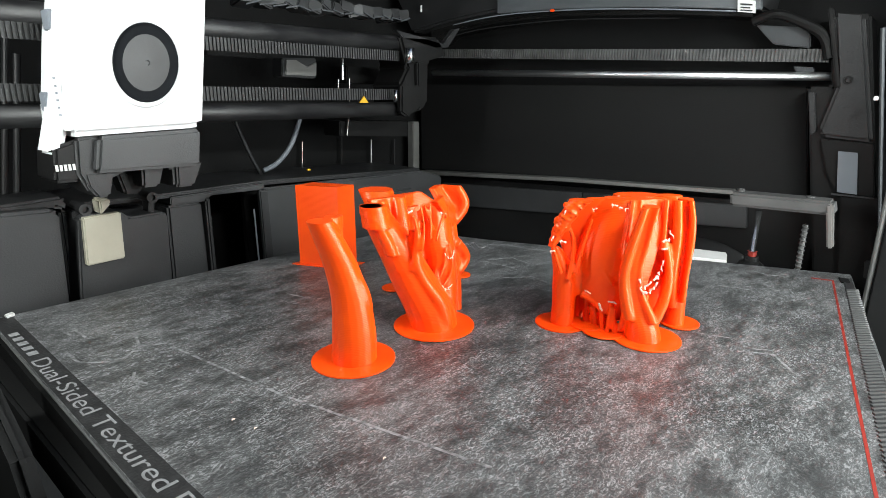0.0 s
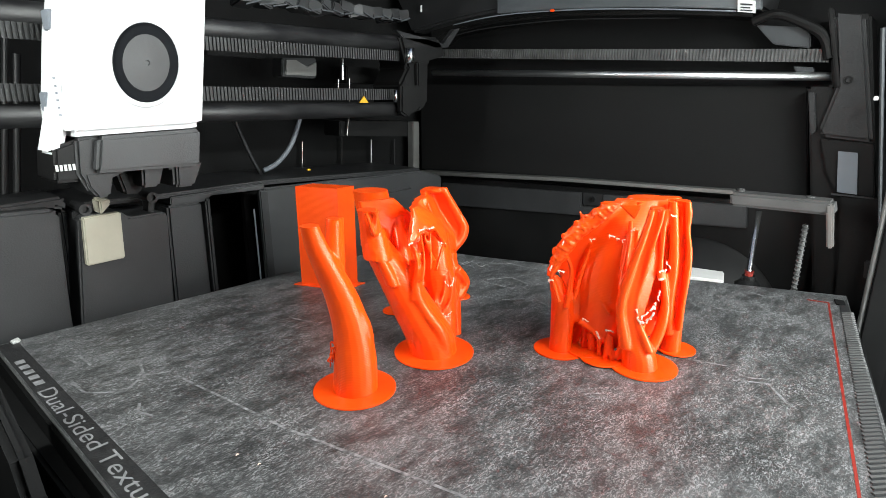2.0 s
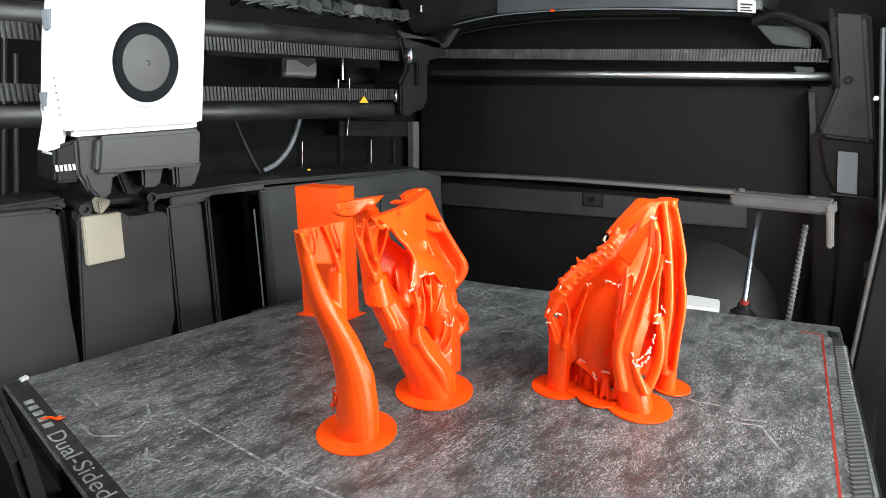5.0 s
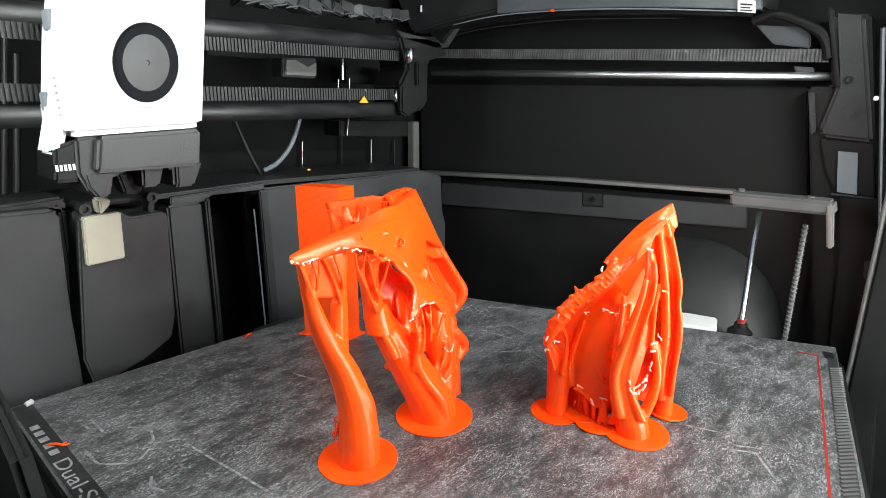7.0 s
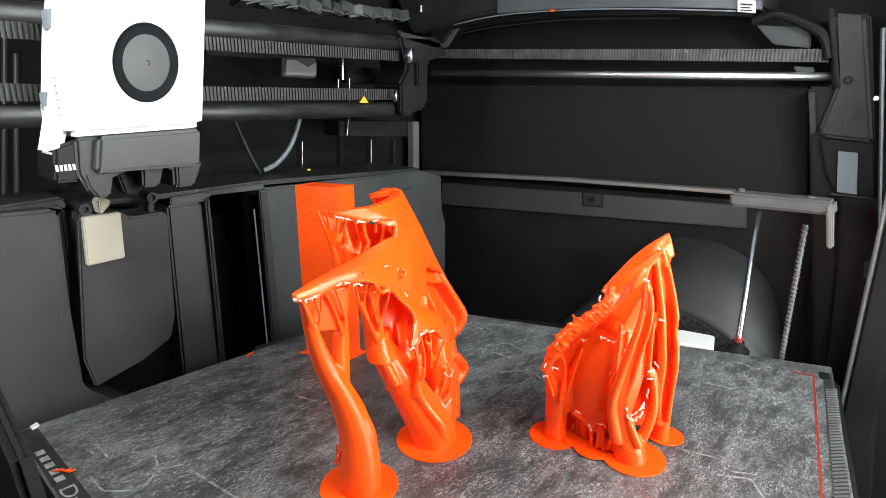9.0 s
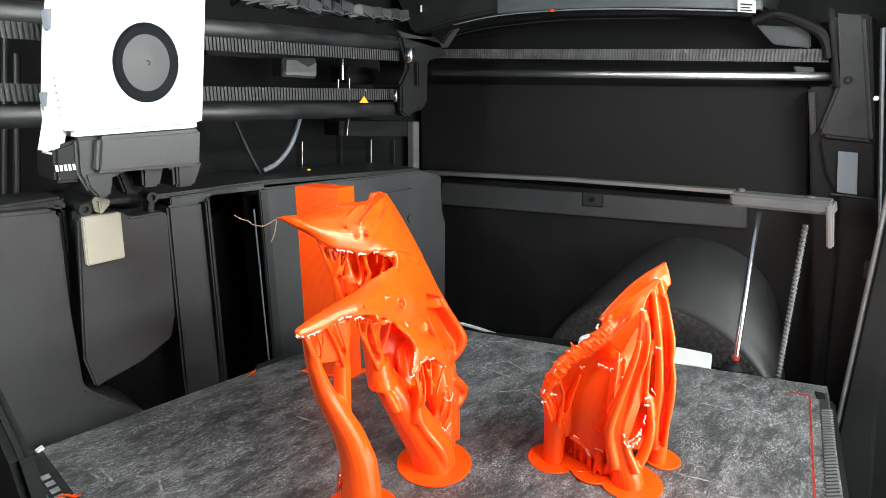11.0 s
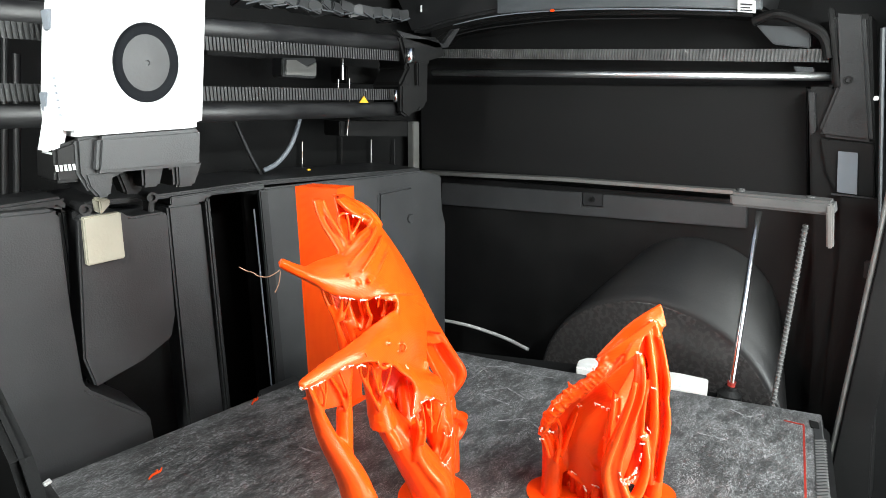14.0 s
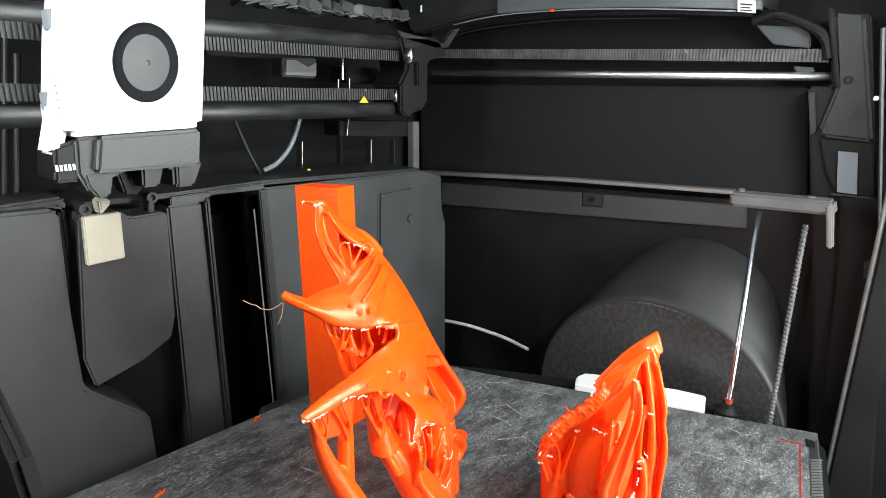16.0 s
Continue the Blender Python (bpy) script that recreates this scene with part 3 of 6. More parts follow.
def side_wall():
    w = thing("side_panel", "black side panel with an aluminium ledge", "panel", kind="structure")
    part("upper_panel", slab([(0.3344, 0.0775), (0.0847, 0.0757), (0.0767, 0.0221), (0.1233, 0.0214), (0.2087, 0.0207), (0.3338, 0.0141)], "x", 0.295, 0.305, 0.0005), PANEL, w, "black upper panel")
    part("ledge", slab([(0.3328, 0.0136), (0.2071, 0.0208), (0.1088, 0.0243), (0.1086, 0.0223), (0.2069, 0.0187), (0.3329, 0.011)], "x", 0.288, 0.305, 0.0004), ALU, w, "dull aluminium ledge")
    part("lower_strip", slab([(0.312, 0.0058), (0.1965, 0.012), (0.1959, 0.0034), (0.1816, 0.0046), (0.1822, 0.0126), (0.1029, 0.0161), (0.1013, 0.0043), (0.3121, -0.0108)], "x", 0.294, 0.305, 0.0005), GREY, w, "grey lower strip")
    part("lower_panel", slab([(0.3376, 0.0091), (0.0646, 0.02), (0.0395, -0.1395), (0.3438, -0.3088)], "x", 0.297, 0.305, 0.0005), BLACK, w)
    part("bracket_eye", slab([(0.1957, 0.0122), (0.1821, 0.0127), (0.1815, 0.0051), (0.1951, 0.0044)], "x", 0.2945, 0.2975, 0.0004), COVER, w)
    part("eye", lathe((0.293, 0.1889, 0.0088), (-1, 0, 0), [(0.0016, -0.003), (0.0016, 0.0008), (0.0009, 0.0008), (0.0008, 0)], 18), BLACK, w)
    br = thing("rod_bracket", "dull aluminium bracket that holds the lift rod", "bracket")
    arm = part("arm", slab([(0.1008, 0.0296), (0.0616, 0.0303), (0.0603, 0.0243), (0.063, 0.0244), (0.0674, 0.0243), (0.1001, 0.0235)], "x", 0.2485, 0.2600, 0.0012), BRKT, br)
    part("leg", slab([(0.0639, 0.029), (0.0613, 0.0294), (0.0586, 0.0112), (0.0609, 0.0108)], "x", 0.248, 0.252, 0.0006), ALU, br)
    for c in ((0.255, 0.0976, 0.0301), (0.255, 0.0706, 0.0299)):
        part("screw", lathe(c, (0, 0, 1), [(0.0016, -0.002), (0.0016, 0.0008), (0.0009, 0.0009), (0.0008, 0.0003)], 16), BRKT, arm)
    tagged(part("lift_rod", rod((*LIFT, 0.022), (*LIFT, -0.205), 0.0013, 20), STEEL, None, smooth=True), "polished steel lift rod beside the bed", "rod")
    # lead screw with thread
    sx, sy = SCREW
    ls = thing("lead_screw", "dark steel lead screw with a coarse thread", "lead screw")
    part("core", rod((sx, sy, 0.018), (sx, sy, -0.205), 0.0010, 14), BRKT, ls)
    th = bmesh.new()
    pts = [(sx + 0.0011 * math.cos(k * 0.7), sy + 0.0011 * math.sin(k * 0.7), 0.018 - k * 0.00022, 0.00035) for k in range(1000)]
    tube(th, pts, 1, 5)
    part("thread", th, BRKT, ls, smooth=True)
    # round housing low on the wall
    dr = thing("fan_housing", "glossy black round fan housing low on the side wall", "housing")
    rings = [(0.2985, 0.1225, -0.0470, 0.0430), (0.2960, 0.1232, -0.0510, 0.0452), (0.2760, 0.1303, -0.0925, 0.0648), (0.2750, 0.1306, -0.0940, 0.0650), (0.2730, 0.1313, -0.0985, 0.0672), (0.2700, 0.1323, -0.1045, 0.0698), (0.2686, 0.1328, -0.1072, 0.0706), (0.2680, 0.1330, -0.1084, 0.0700)]
    part("drum", shifted_drum(rings), DUST, dr, smooth=True)
    part("drum_face", shifted_drum([(0.2740, 0.1330, -0.1084, 0.0600), (0.2678, 0.1330, -0.1084, 0.0696), (0.2676, 0.1330, -0.1084, 0.0690), (0.2678, 0.1330, -0.1084, 0.0002)]), DRUM, dr, "glossy dark face of the housing")
    tagged(part("side_tube", tube(bmesh.new(), [(*p, 0.0013) for p in [(0.285, 0.3054, -0.1011), (0.285, 0.277, -0.098), (0.285, 0.2459, -0.098), (0.285, 0.2238, -0.1009)]], 8, 12), WHITE, None, smooth=True), "pale grey plastic tube on the side wall", "tube")
    # upper frame of the side
    fr = thing("top_frame", "black plastic top frame of the side wall", "frame", kind="structure")
    part("beam", slab([(0.3138, 0.1172), (0.2697, 0.122), (0.2122, 0.1198), (0.1468, 0.1147), (0.1094, 0.1104), (0.1077, 0.1068), (0.1464, 0.1109), (0.2119, 0.1149), (0.2606, 0.1139), (0.2983, 0.1092), (0.3086, 0.1039)], "x", 0.28, 0.305, 0.0015), BLACK, fr)
    part("upper_beam", slab([(0.3423, 0.1493), (0.1031, 0.1215), (0.1048, 0.1091), (0.1471, 0.1143), (0.2039, 0.1188), (0.25, 0.1191), (0.2859, 0.1159), (0.3188, 0.1109)], "x", 0.27, 0.305, 0.0015), COVER, fr)
    part("glass_rim", slab([(0.2454, 0.131), (0.1042, 0.1162), (0.1031, 0.1083), (0.139, 0.1121), (0.1675, 0.1144), (0.2033, 0.1166), (0.2252, 0.117), (0.245, 0.1174)], "x", 0.2665, 0.2705, 0.0003), EDGE, fr)
    part("rim_line", tube(bmesh.new(), [(*p, 0.00035) for p in [(0.2665, 0.2788, 0.1133), (0.2665, 0.2439, 0.1162), (0.2665, 0.199, 0.1156), (0.2665, 0.1579, 0.1129), (0.2665, 0.1131, 0.1083)]], 6, 8), LABEL, fr, "bright edge of the glass")
    part("rim_line", tube(bmesh.new(), [(*p, 0.0003) for p in [(0.2795, 0.2896, 0.1081), (0.2795, 0.2617, 0.1112), (0.2795, 0.2059, 0.1123), (0.2795, 0.1425, 0.1086)]], 6, 8), COVER, fr)
    part("rim_stud", rod((0.268, 0.3077, 0.1273), (0.268, 0.3078, 0.1232), 0.0007, 10), WHITE, fr)
    part("rear_wall_top", slab([(0.3382, 0.1216), (0.0788, 0.1078), (0.0735, 0.0744), (0.3391, 0.0755)], "x", 0.30, 0.305, 0.0005), MATT, fr)
    part("gusset", slab([(0.1088, 0.1037), (0.0892, 0.1016), (0.0856, 0.0978), (0.0848, 0.0924), (0.1001, 0.0947)], "x", 0.286, 0.29, 0.0005), SMOKE, fr, "grey translucent gusset")
    part("gusset", slab([(0.0908, 0.0848), (0.0822, 0.0841), (0.0818, 0.0811), (0.0886, 0.082)], "x", 0.286, 0.29, 0.0005), SMOKE, fr)
    part("curved_arm", tube(bmesh.new(), [(*p, 0.0022) for p in [(0.282, 0.1093, 0.105), (0.282, 0.1003, 0.1075), (0.282, 0.0884, 0.1028), (0.282, 0.0801, 0.0971), (0.282, 0.0763, 0.0875)]], 6, 10), BLACK, fr)
    lab = thing("paper_label", "small white paper label with grey print", "label")
    paper = part("sheet", slab([(0.1128, 0.1131), (0.1056, 0.1119), (0.1049, 0.1068), (0.1121, 0.1079)], "x", 0.2655, 0.2664, 0), WHITE, lab)
    for k in range(3):
        pts = {0: [(0.1113, 0.1113), (0.1064, 0.1106), (0.1063, 0.1099), (0.1112, 0.1106)], 1: [(0.1111, 0.1099), (0.1071, 0.1093), (0.1071, 0.1088), (0.111, 0.1094)], 2: [(0.1109, 0.1087), (0.106, 0.108), (0.106, 0.1076), (0.1109, 0.1082)]}[k]
        part("print_bar", slab(pts, "x", 0.2651, 0.2656, 0), COVER, paper)
    co = thing("front_column", "dark grey front corner column", "column", kind="structure")
    part("column", slab([(0.0828, 0.0757), (0.0738, 0.0756), (0.0794, 0.1063), (0.0644, 0.1051), (0.0421, -0.0101), (0.0266, -0.1232), (0.053, -0.1378), (0.0621, -0.0438)], "x", 0.283, 0.305, 0.001), BLACK, co)
    part("strip", slab([(0.0821, 0.0732), (0.0795, 0.0732), (0.0763, 0.0559), (0.0784, 0.0543)], "x", 0.281, 0.284, 0.0004), COVER, co)
    part("rib", slab([(0.0801, 0.1084), (0.0776, 0.1081), (0.0692, 0.0755), (0.0716, 0.0751)], "x", 0.279, 0.284, 0.0006), BLACK, co)
    part("box_cover", slab([(0.0774, 0.106), (0.066, 0.1041), (0.0546, 0.0525), (0.0734, 0.054), (0.0753, 0.0565), (0.0714, 0.0756)], "x", 0.2785, 0.284, 0.0015), COVER, co)
    part("recess", slab([(0.0741, 0.0529), (0.0546, 0.052), (0.0502, 0.0292), (0.0642, 0.0286), (0.0696, 0.0384)], "x", 0.2805, 0.2832, 0.0004), BLACK, co)
    part("screw_hole", lathe((0.2785, 0.0677, 0.0783), (-1, 0, 0), [(0.0018, -0.002), (0.0018, 0.0006), (0.001, 0.0006), (0.0008, -0.0002)], 18), BLACK, co)
    part("wall_plate", slab([(0.0627, 0.0284), (0.0477, 0.0292), (0.0386, -0.0249), (0.0267, -0.1219), (0.0482, -0.1339), (0.0575, -0.013)], "x", 0.2795, 0.2845, 0.0006), BLACK, co)
    part("latch", slab([(0.0488, 0.0008), (0.0461, 0.0013), (0.0452, -0.0064), (0.048, -0.007)], "x", 0.2775, 0.28, 0.0004), GREY, co)
    part("seam", slab([(0.0661, 0.0294), (0.0505, 0.0291), (0.0504, 0.0286), (0.0659, 0.0286)], "x", 0.2785, 0.280, 0.0001), GREY, co)
    tagged(part("blue_label", slab([(0.0664, 0.0481), (0.0592, 0.0478), (0.0565, 0.0297), (0.064, 0.0301)], "x", 0.2788, 0.2800, 0.0001), LABEL, None), "plain blue-grey rectangular label on the column", "label")
    tagged(part("plastic_crumb", box(*(lambda p: (p[0] - .001, p[0] + .001, p[1] - .0012, p[1] + .0012, p[2] - .0006, p[2] + .0006))((0.2655, 0.2071, 0.1159)), 0.0004), ORANGE, None), "tiny orange filament crumb on the top frame", "crumb")
    # door edge
    d = thing("door_edge", "grey metal door frame edge with a bright trim", "door frame", kind="structure")
    e = (0.262, 0.045, -0.0448)
    part("trim", rod((e[0], e[1], 0.15), (e[0], e[1], -0.205), 0.0011, 10), ALU, d)
    part("frame", box(e[0] - 0.002, e[0] + 0.03, e[1] - 0.012, e[1] - 0.0012, -0.205, 0.15, 0.0006), BLACK, d)
    k = (0.262, 0.0579, 0.0975)
    m = (0.262, 0.0447, 0.0147)
    part("gasket", tube(bmesh.new(), [(k[0], k[1], k[2], 0.0009), (m[0], m[1], m[2], 0.0006)], 2, 8), SMOKE, d, "pale door gasket")
    g = (0.262, 0.0555, 0.0711)
    part("magnet", box(g[0] - 0.001, g[0] + 0.001, g[1] - 0.0008, g[1] + 0.0008, g[2] - 0.0008, g[2] + 0.0008, 0.0002), WHITE, d)


# ---------------------------------------------------------------- bed
def heated_bed():
    corners = [(0.0055, 0.2630), (0.1865, 0.2510), (0.2005, 0.2010), (0.2325, 0.1125), (0.2555, 0.0505), (0.0010, 0.0035)]
    inner = [(0.0065, 0.2620), (0.1855, 0.2500), (0.1995, 0.2005), (0.2315, 0.1120), (0.2545, 0.0512), (0.0020, 0.0045)]
    bed = thing("heated_bed", "black heated bed carrier on the lift rods", "print bed")
    under = slab(corners, "z", -0.0110, -0.0007, 0.0015)
    part("carrier", under, MATT, bed)
    part("rim", slab([(0.0000, 0.2665), (0.1935, 0.2600), (0.2440, 0.1620), (0.2600, 0.1000), (0.2600, 0.0475), (0.0010, 0.0010)], "z", -0.0210, -0.0085, 0.001), MATT, bed)
    part("rear_tongue", slab([(0.098, 0.2565), (0.125, 0.2565), (0.125, 0.268), (0.103, 0.268)], "z", -0.010, -0.004, 0.001), COVER, bed)
    part("locating_pin", slab([(0.0105, 0.2607), (0.0131, 0.2620), (0.0133, 0.2595), (0.0107, 0.2582)], "z", 0.0, 0.0010, 0.0002), WHITE, bed, "white locating pin")
    part("rod_bushing", lathe((*LIFT, -0.004), (0, 0, 1), [(0.0055, -0.006), (0.0055, 0.001), (0.003, 0.003), (0.0028, 0.005)], 20), BLACK, bed)
    part("bushing_seal", lathe((*LIFT, 0.0), (0, 0, 1), [(0.0018, 0), (0.0018, 0.003), (0.0021, 0.0033)], 16), RED, bed, "red seal on the rod bushing")
    part("lever", slab([(0.2224, 0.1562), (0.2300, 0.1590), (0.2360, 0.1572), (0.2400, 0.1500), (0.2440, 0.1340), (0.2478, 0.1220), (0.2515, 0.1130), (0.2545, 0.0995), (0.2400, 0.0958), (0.2345, 0.1120)], "z", -0.0070, 0.0004, 0.0006), WHITE, bed, "white plastic release lever")
    sheet = thing("build_plate", "dark grey textured build plate with worn pale scuffs", "build plate")
    part("sheet", slab(inner, "z", -0.0006, 0.0, 0.0002), PLATE, sheet)
    part("border_band", slab([(0.0068, 0.2612), (0.0125, 0.2608), (0.0120, 0.2000), (0.0116, 0.0080), (0.0024, 0.0060)], "z", -0.0003, 0.00004, 0), BAND, sheet, "smooth black border band")
    part("steel_edge", rod((0.0062, 0.2600, -0.0004), (0.0018, 0.0080, -0.0004), 0.0003, 8), BRKT, sheet, "bare steel edge")
    # red border
    b, d = (0.2395, 0.0557), (0.0400, 0.0214)

    def stripe(p, q, w, z=0.0001):
        p, q = Vector((*p, 0)), Vector((*q, 0))
        n = (q - p).normalized().cross(Vector((0, 0, 1))) * w / 2
        return slab([tuple((p + n)[:2]), tuple((q + n)[:2]), tuple((q - n)[:2]), tuple((p - n)[:2])], "z", 0.00002, z, 0)
    part("border_line", stripe(b, d, 0.0007), RED, sheet, "red border line")
    part("border_line", stripe((0.2398, 0.0555), (0.2380, 0.0630), 0.0010, 0.00014), RED, sheet, "red border line")
    part("front_tab", slab([(0.2400, 0.0520), (0.2480, 0.0505), (0.0420, 0.0135), (0.0400, 0.0190)], "z", 0.0, 0.0003, 0), COVER, sheet)
    u0, u1 = Vector((0.2330, 0.0508)), Vector((0.0430, 0.0200))
    for k in range(90):
        p = u0.lerp(u1, (k + 2) / 92)
        part("hatch_line", stripe((p.x, p.y), (p.x + 0.0036, p.y - 0.0034), 0.0008, 0.00045), BRKT, sheet)
    part("corner_slot", slab([(0.2390, 0.0530), (0.2450, 0.0545), (0.2455, 0.0512), (0.2400, 0.0500)], "z", 0.0, 0.0005, 0), MATT, sheet)
    # hexagon marks, fine pale lines in the sheet
    segs = ([(0.0224, 0.2328), (0.0226, 0.2222)], [(0.0195, 0.2330), (0.0205, 0.2240)], [(0.0152, 0.2160), (0.0154, 0.2055), (0.0228, 0.1975), (0.0308, 0.2032), (0.0368, 0.1998)], [(0.0308, 0.2032), (0.0332, 0.2120), (0.0290, 0.2190)],
            [(0.0368, 0.1998), (0.0403, 0.1704), (0.0428, 0.1473), (0.0491, 0.1170), (0.0544, 0.0910)], [(0.0234, 0.1880), (0.0212, 0.1835), (0.0234, 0.1780)], [(0.0861, 0.2088), (0.0884, 0.1990)],
            [(0.1450, 0.0676), (0.1498, 0.0591), (0.1405, 0.0523)], [(0.1480, 0.0678), (0.1524, 0.0596)], [(0.1504, 0.0822), (0.1538, 0.0706)], 
            [(0.1786, 0.1982), (0.1907, 0.1970), (0.1877, 0.1879)], [(0.1716, 0.1782), (0.1813, 0.1720), (0.1787, 0.1608)], [(0.2200, 0.0800), (0.2192, 0.0733)], [(0.2325, 0.0837), (0.2305, 0.0760), (0.2370, 0.0717)],
            [(0.2031, 0.0902), (0.2056, 0.0784)], [(0.1923, 0.1926), (0.1985, 0.1853), (0.1990, 0.1735), (0.2050, 0.1583)], [(0.1682, 0.1781), (0.1691, 0.1623)], [(0.2108, 0.0753), (0.2128, 0.0660), (0.2024, 0.0627)], [(0.1547, 0.1584), (0.1647, 0.1501), (0.1607, 0.1390)])
    for line in segs:
        for p, q in zip(line, line[1:]):
            part("hexagon_line", stripe(p, q, 0.0008, 0.00006), PAINT, sheet)
    # lettering along the left edge; plain bars where the maker's name stands
    for k in range(5):
        y = 0.2430 - k * 0.0049
        part("mark", box(0.0074, 0.0099, y - 0.0030, y, 0.00002, 0.0001, 0), INK, sheet)
    fc = bpy.data.curves.new("lettering", "FONT")
    fc.body, fc.size = "Dual-Sided Textured PEI", 0.0068
    tmp = new("lettering_curve", fc)
    bpy.context.view_layer.update()
    wide = tmp.dimensions.x
    me = bpy.data.meshes.new_from_object(tmp.evaluated_get(bpy.context.evaluated_depsgraph_get()))
    bpy.data.objects.remove(tmp)
    s = 0.0960 / wide
    me.transform(Matrix(((0, 0.9, 0, 0.0066), (-s, 0, 0, 0.2165), (0, 0, 1, 0.00015), (0, 0, 0, 1))))
    me.materials.append(INK)
    ob = new("lettering", me)
    ob.parent = sheet
    return bed, sheet


# ---------------------------------------------------------------- prints
def merged(bm, voxel, smooth):
    """One closed skin over overlapping forms."""
    me = bpy.data.meshes.new("raw")
    bm.to_mesh(me)
    bm.free()
    ob = new("raw_form", me)
    rm = ob.modifiers.new("skin", "REMESH")
    rm.mode, rm.voxel_size = "VOXEL", voxel
    sm = ob.modifiers.new("ease", "SMOOTH")
    sm.factor, sm.iterations = 0.5, smooth
    bpy.context.view_layer.update()
    out = bpy.data.meshes.new_from_object(ob.evaluated_get(bpy.context.evaluated_depsgraph_get()))
    bpy.data.objects.remove(ob)
    bpy.data.meshes.remove(me)
    return out


def mesh_from(bm, faces, cap_z=None):
    """A new mesh of some faces; open loops at height cap_z are closed."""
    out = bmesh.new()
    seen = {}
    for f in faces:
        vs = []
        for v in f.verts:
            if v.index not in seen:
                seen[v.index] = out.verts.new(v.co)
            vs.append(seen[v.index])
        out.faces.new(vs)
    for f in out.faces:
        f.smooth = True
    if cap_z is not None:
        rim = [e for e in out.edges if e.is_boundary and all(abs(v.co.z - cap_z) < 2e-5 for v in e.verts)]
        if rim:
            made = bmesh.ops.holes_fill(out, edges=rim, sides=0)["faces"]
            for f in made:
                f.smooth = False
    return out


def keep_normals(me, tree, normals, flat_z):
    """Shade a cut piece with the normals of the whole form; its flat top stays flat."""
    at = []
    for v in me.vertices:
        n = Vector((0, 0, 0))
        for co, k, d in tree.find_n(v.co, 3):
            n += normals[k] / (d + 1e-5)
        at.append(n.normalized())
    loops = []
    for p in me.polygons:
        cap = flat_z is not None and abs(p.normal.z) > 0.98 and abs(p.center.z - flat_z) < 3e-5
        p.use_smooth = not cap
        for k in p.vertices:
            loops.append(p.normal.copy() if cap else at[k])
    me.normals_split_custom_set(loops)


def layered(owner, me, height, step, mat, rounded=True):
    """Cut a form into the part that stands at the start and thin layers; returns the layers with the height of their top."""
    from_tree = KDTree(len(me.vertices))
    for k, v in enumerate(me.vertices):
        from_tree.insert(v.co, k)
    from_tree.balance()
    normals = [v.normal.copy() for v in me.vertices]
    bm = bmesh.new()
    bm.from_mesh(me)
    bpy.data.meshes.remove(me)
    top = max(v.co.z for v in bm.verts)
    z, first, layers = height, True, []
    while True:
        last = z >= top - 1e-5
        if not last:
            bmesh.ops.bisect_plane(bm, geom=bm.verts[:] + bm.edges[:] + bm.faces[:], plane_co=(0, 0, z), plane_no=(0, 0, 1), dist=1e-6)
        bm.verts.index_update()
        low = [f for f in bm.faces if f.calc_center_median().z < z]
        if low:
            piece = mesh_from(bm, low, None if last else z)
            ob = part("printed_body" if first else "layer", piece, mat, owner)
            if rounded:
                keep_normals(ob.data, from_tree, normals, None if last else z)
            if not first:
                layers.append((ob, z))
            bmesh.ops.delete(bm, geom=low, context="FACES")
        first = False
        if last:
            break
        z += step
    bm.free()
    return layers


def print_tower():
    t = thing("purge_tower", "tall square orange purge tower on the plate", "printed tower")
    bm = bmesh.new()
    l, m, r = Vector((0.1116, 0.2361)), Vector((0.1194, 0.2180)), Vector((0.1289, 0.2186))
    f = l + r - m
    rings = []
    rnd = random.Random(2)
    for k in range(0, 112):
        z = k * 0.001
        g = rnd.uniform(-0.00003, 0.00003)
        c = (l + r) / 2
        rings.append([bm.verts.new((*(p + (p - c).normalized() * g), z)) for p in (l, m, r, f)])
    for a, b in zip(rings, rings[1:]):
        for k in range(4):
            bm.faces.new((a[k], a[(k + 1) % 4], b[(k + 1) % 4], b[k]))
    bm.faces.new(rings[0])
    bm.faces.new(rings[-1])
    bmesh.ops.recalc_face_normals(bm, faces=bm.faces)
    me = bpy.data.meshes.new("tower")
    bm.to_mesh(me)
    bm.free()
    layers = layered(t, me, 0.0350, LAYER, ORANGE, False)
    for o in t.children:
        for p in o.data.polygons:
            p.use_smooth = False
    c = (l + r) / 2
    part("brim", slab([tuple(c + (p - c) * 1.28) for p in (l, m, r, f)], "z", 0.0, 0.0004, 0), ORANGE, t)
    return t, layers, 0.0350


def ragged(pts, r, rnd):
    """A broken row of torn tips along a line."""
    bm = bmesh.new()
    line = curve_points([(*p, r) for p in pts], 6)
    at = 0
    while at < len(line):
        n = rnd.randint(3, 6)
        run = line[at:at + n]
        if len(run) > 1:
            tube(bm, [(*(q + rnd.uniform(-0.00025, 0.00025) for q in p[:3]), r * rnd.uniform(0.2, 0.6)) for p in run], 2, 6)
            p = run[0]
            tube(bm, [(p[0], p[1], p[2], r * 0.45), (p[0] + rnd.uniform(-0.0004, 0.0004), p[1] - 0.0003, p[2] - rnd.uniform(0.0003, 0.0008), r * 0.2)], 2, 5)
        at += n + rnd.randint(0, 1)
    return bm


def brim(owner, x, y, r, lift=0.0):
    part("brim", lathe((x, y, lift), (0, 0, 1), [(r, 0.00005), (r, 0.0004), (r * 0.98, 0.0005)], 40), ORANGE, owner, "flat round brim")


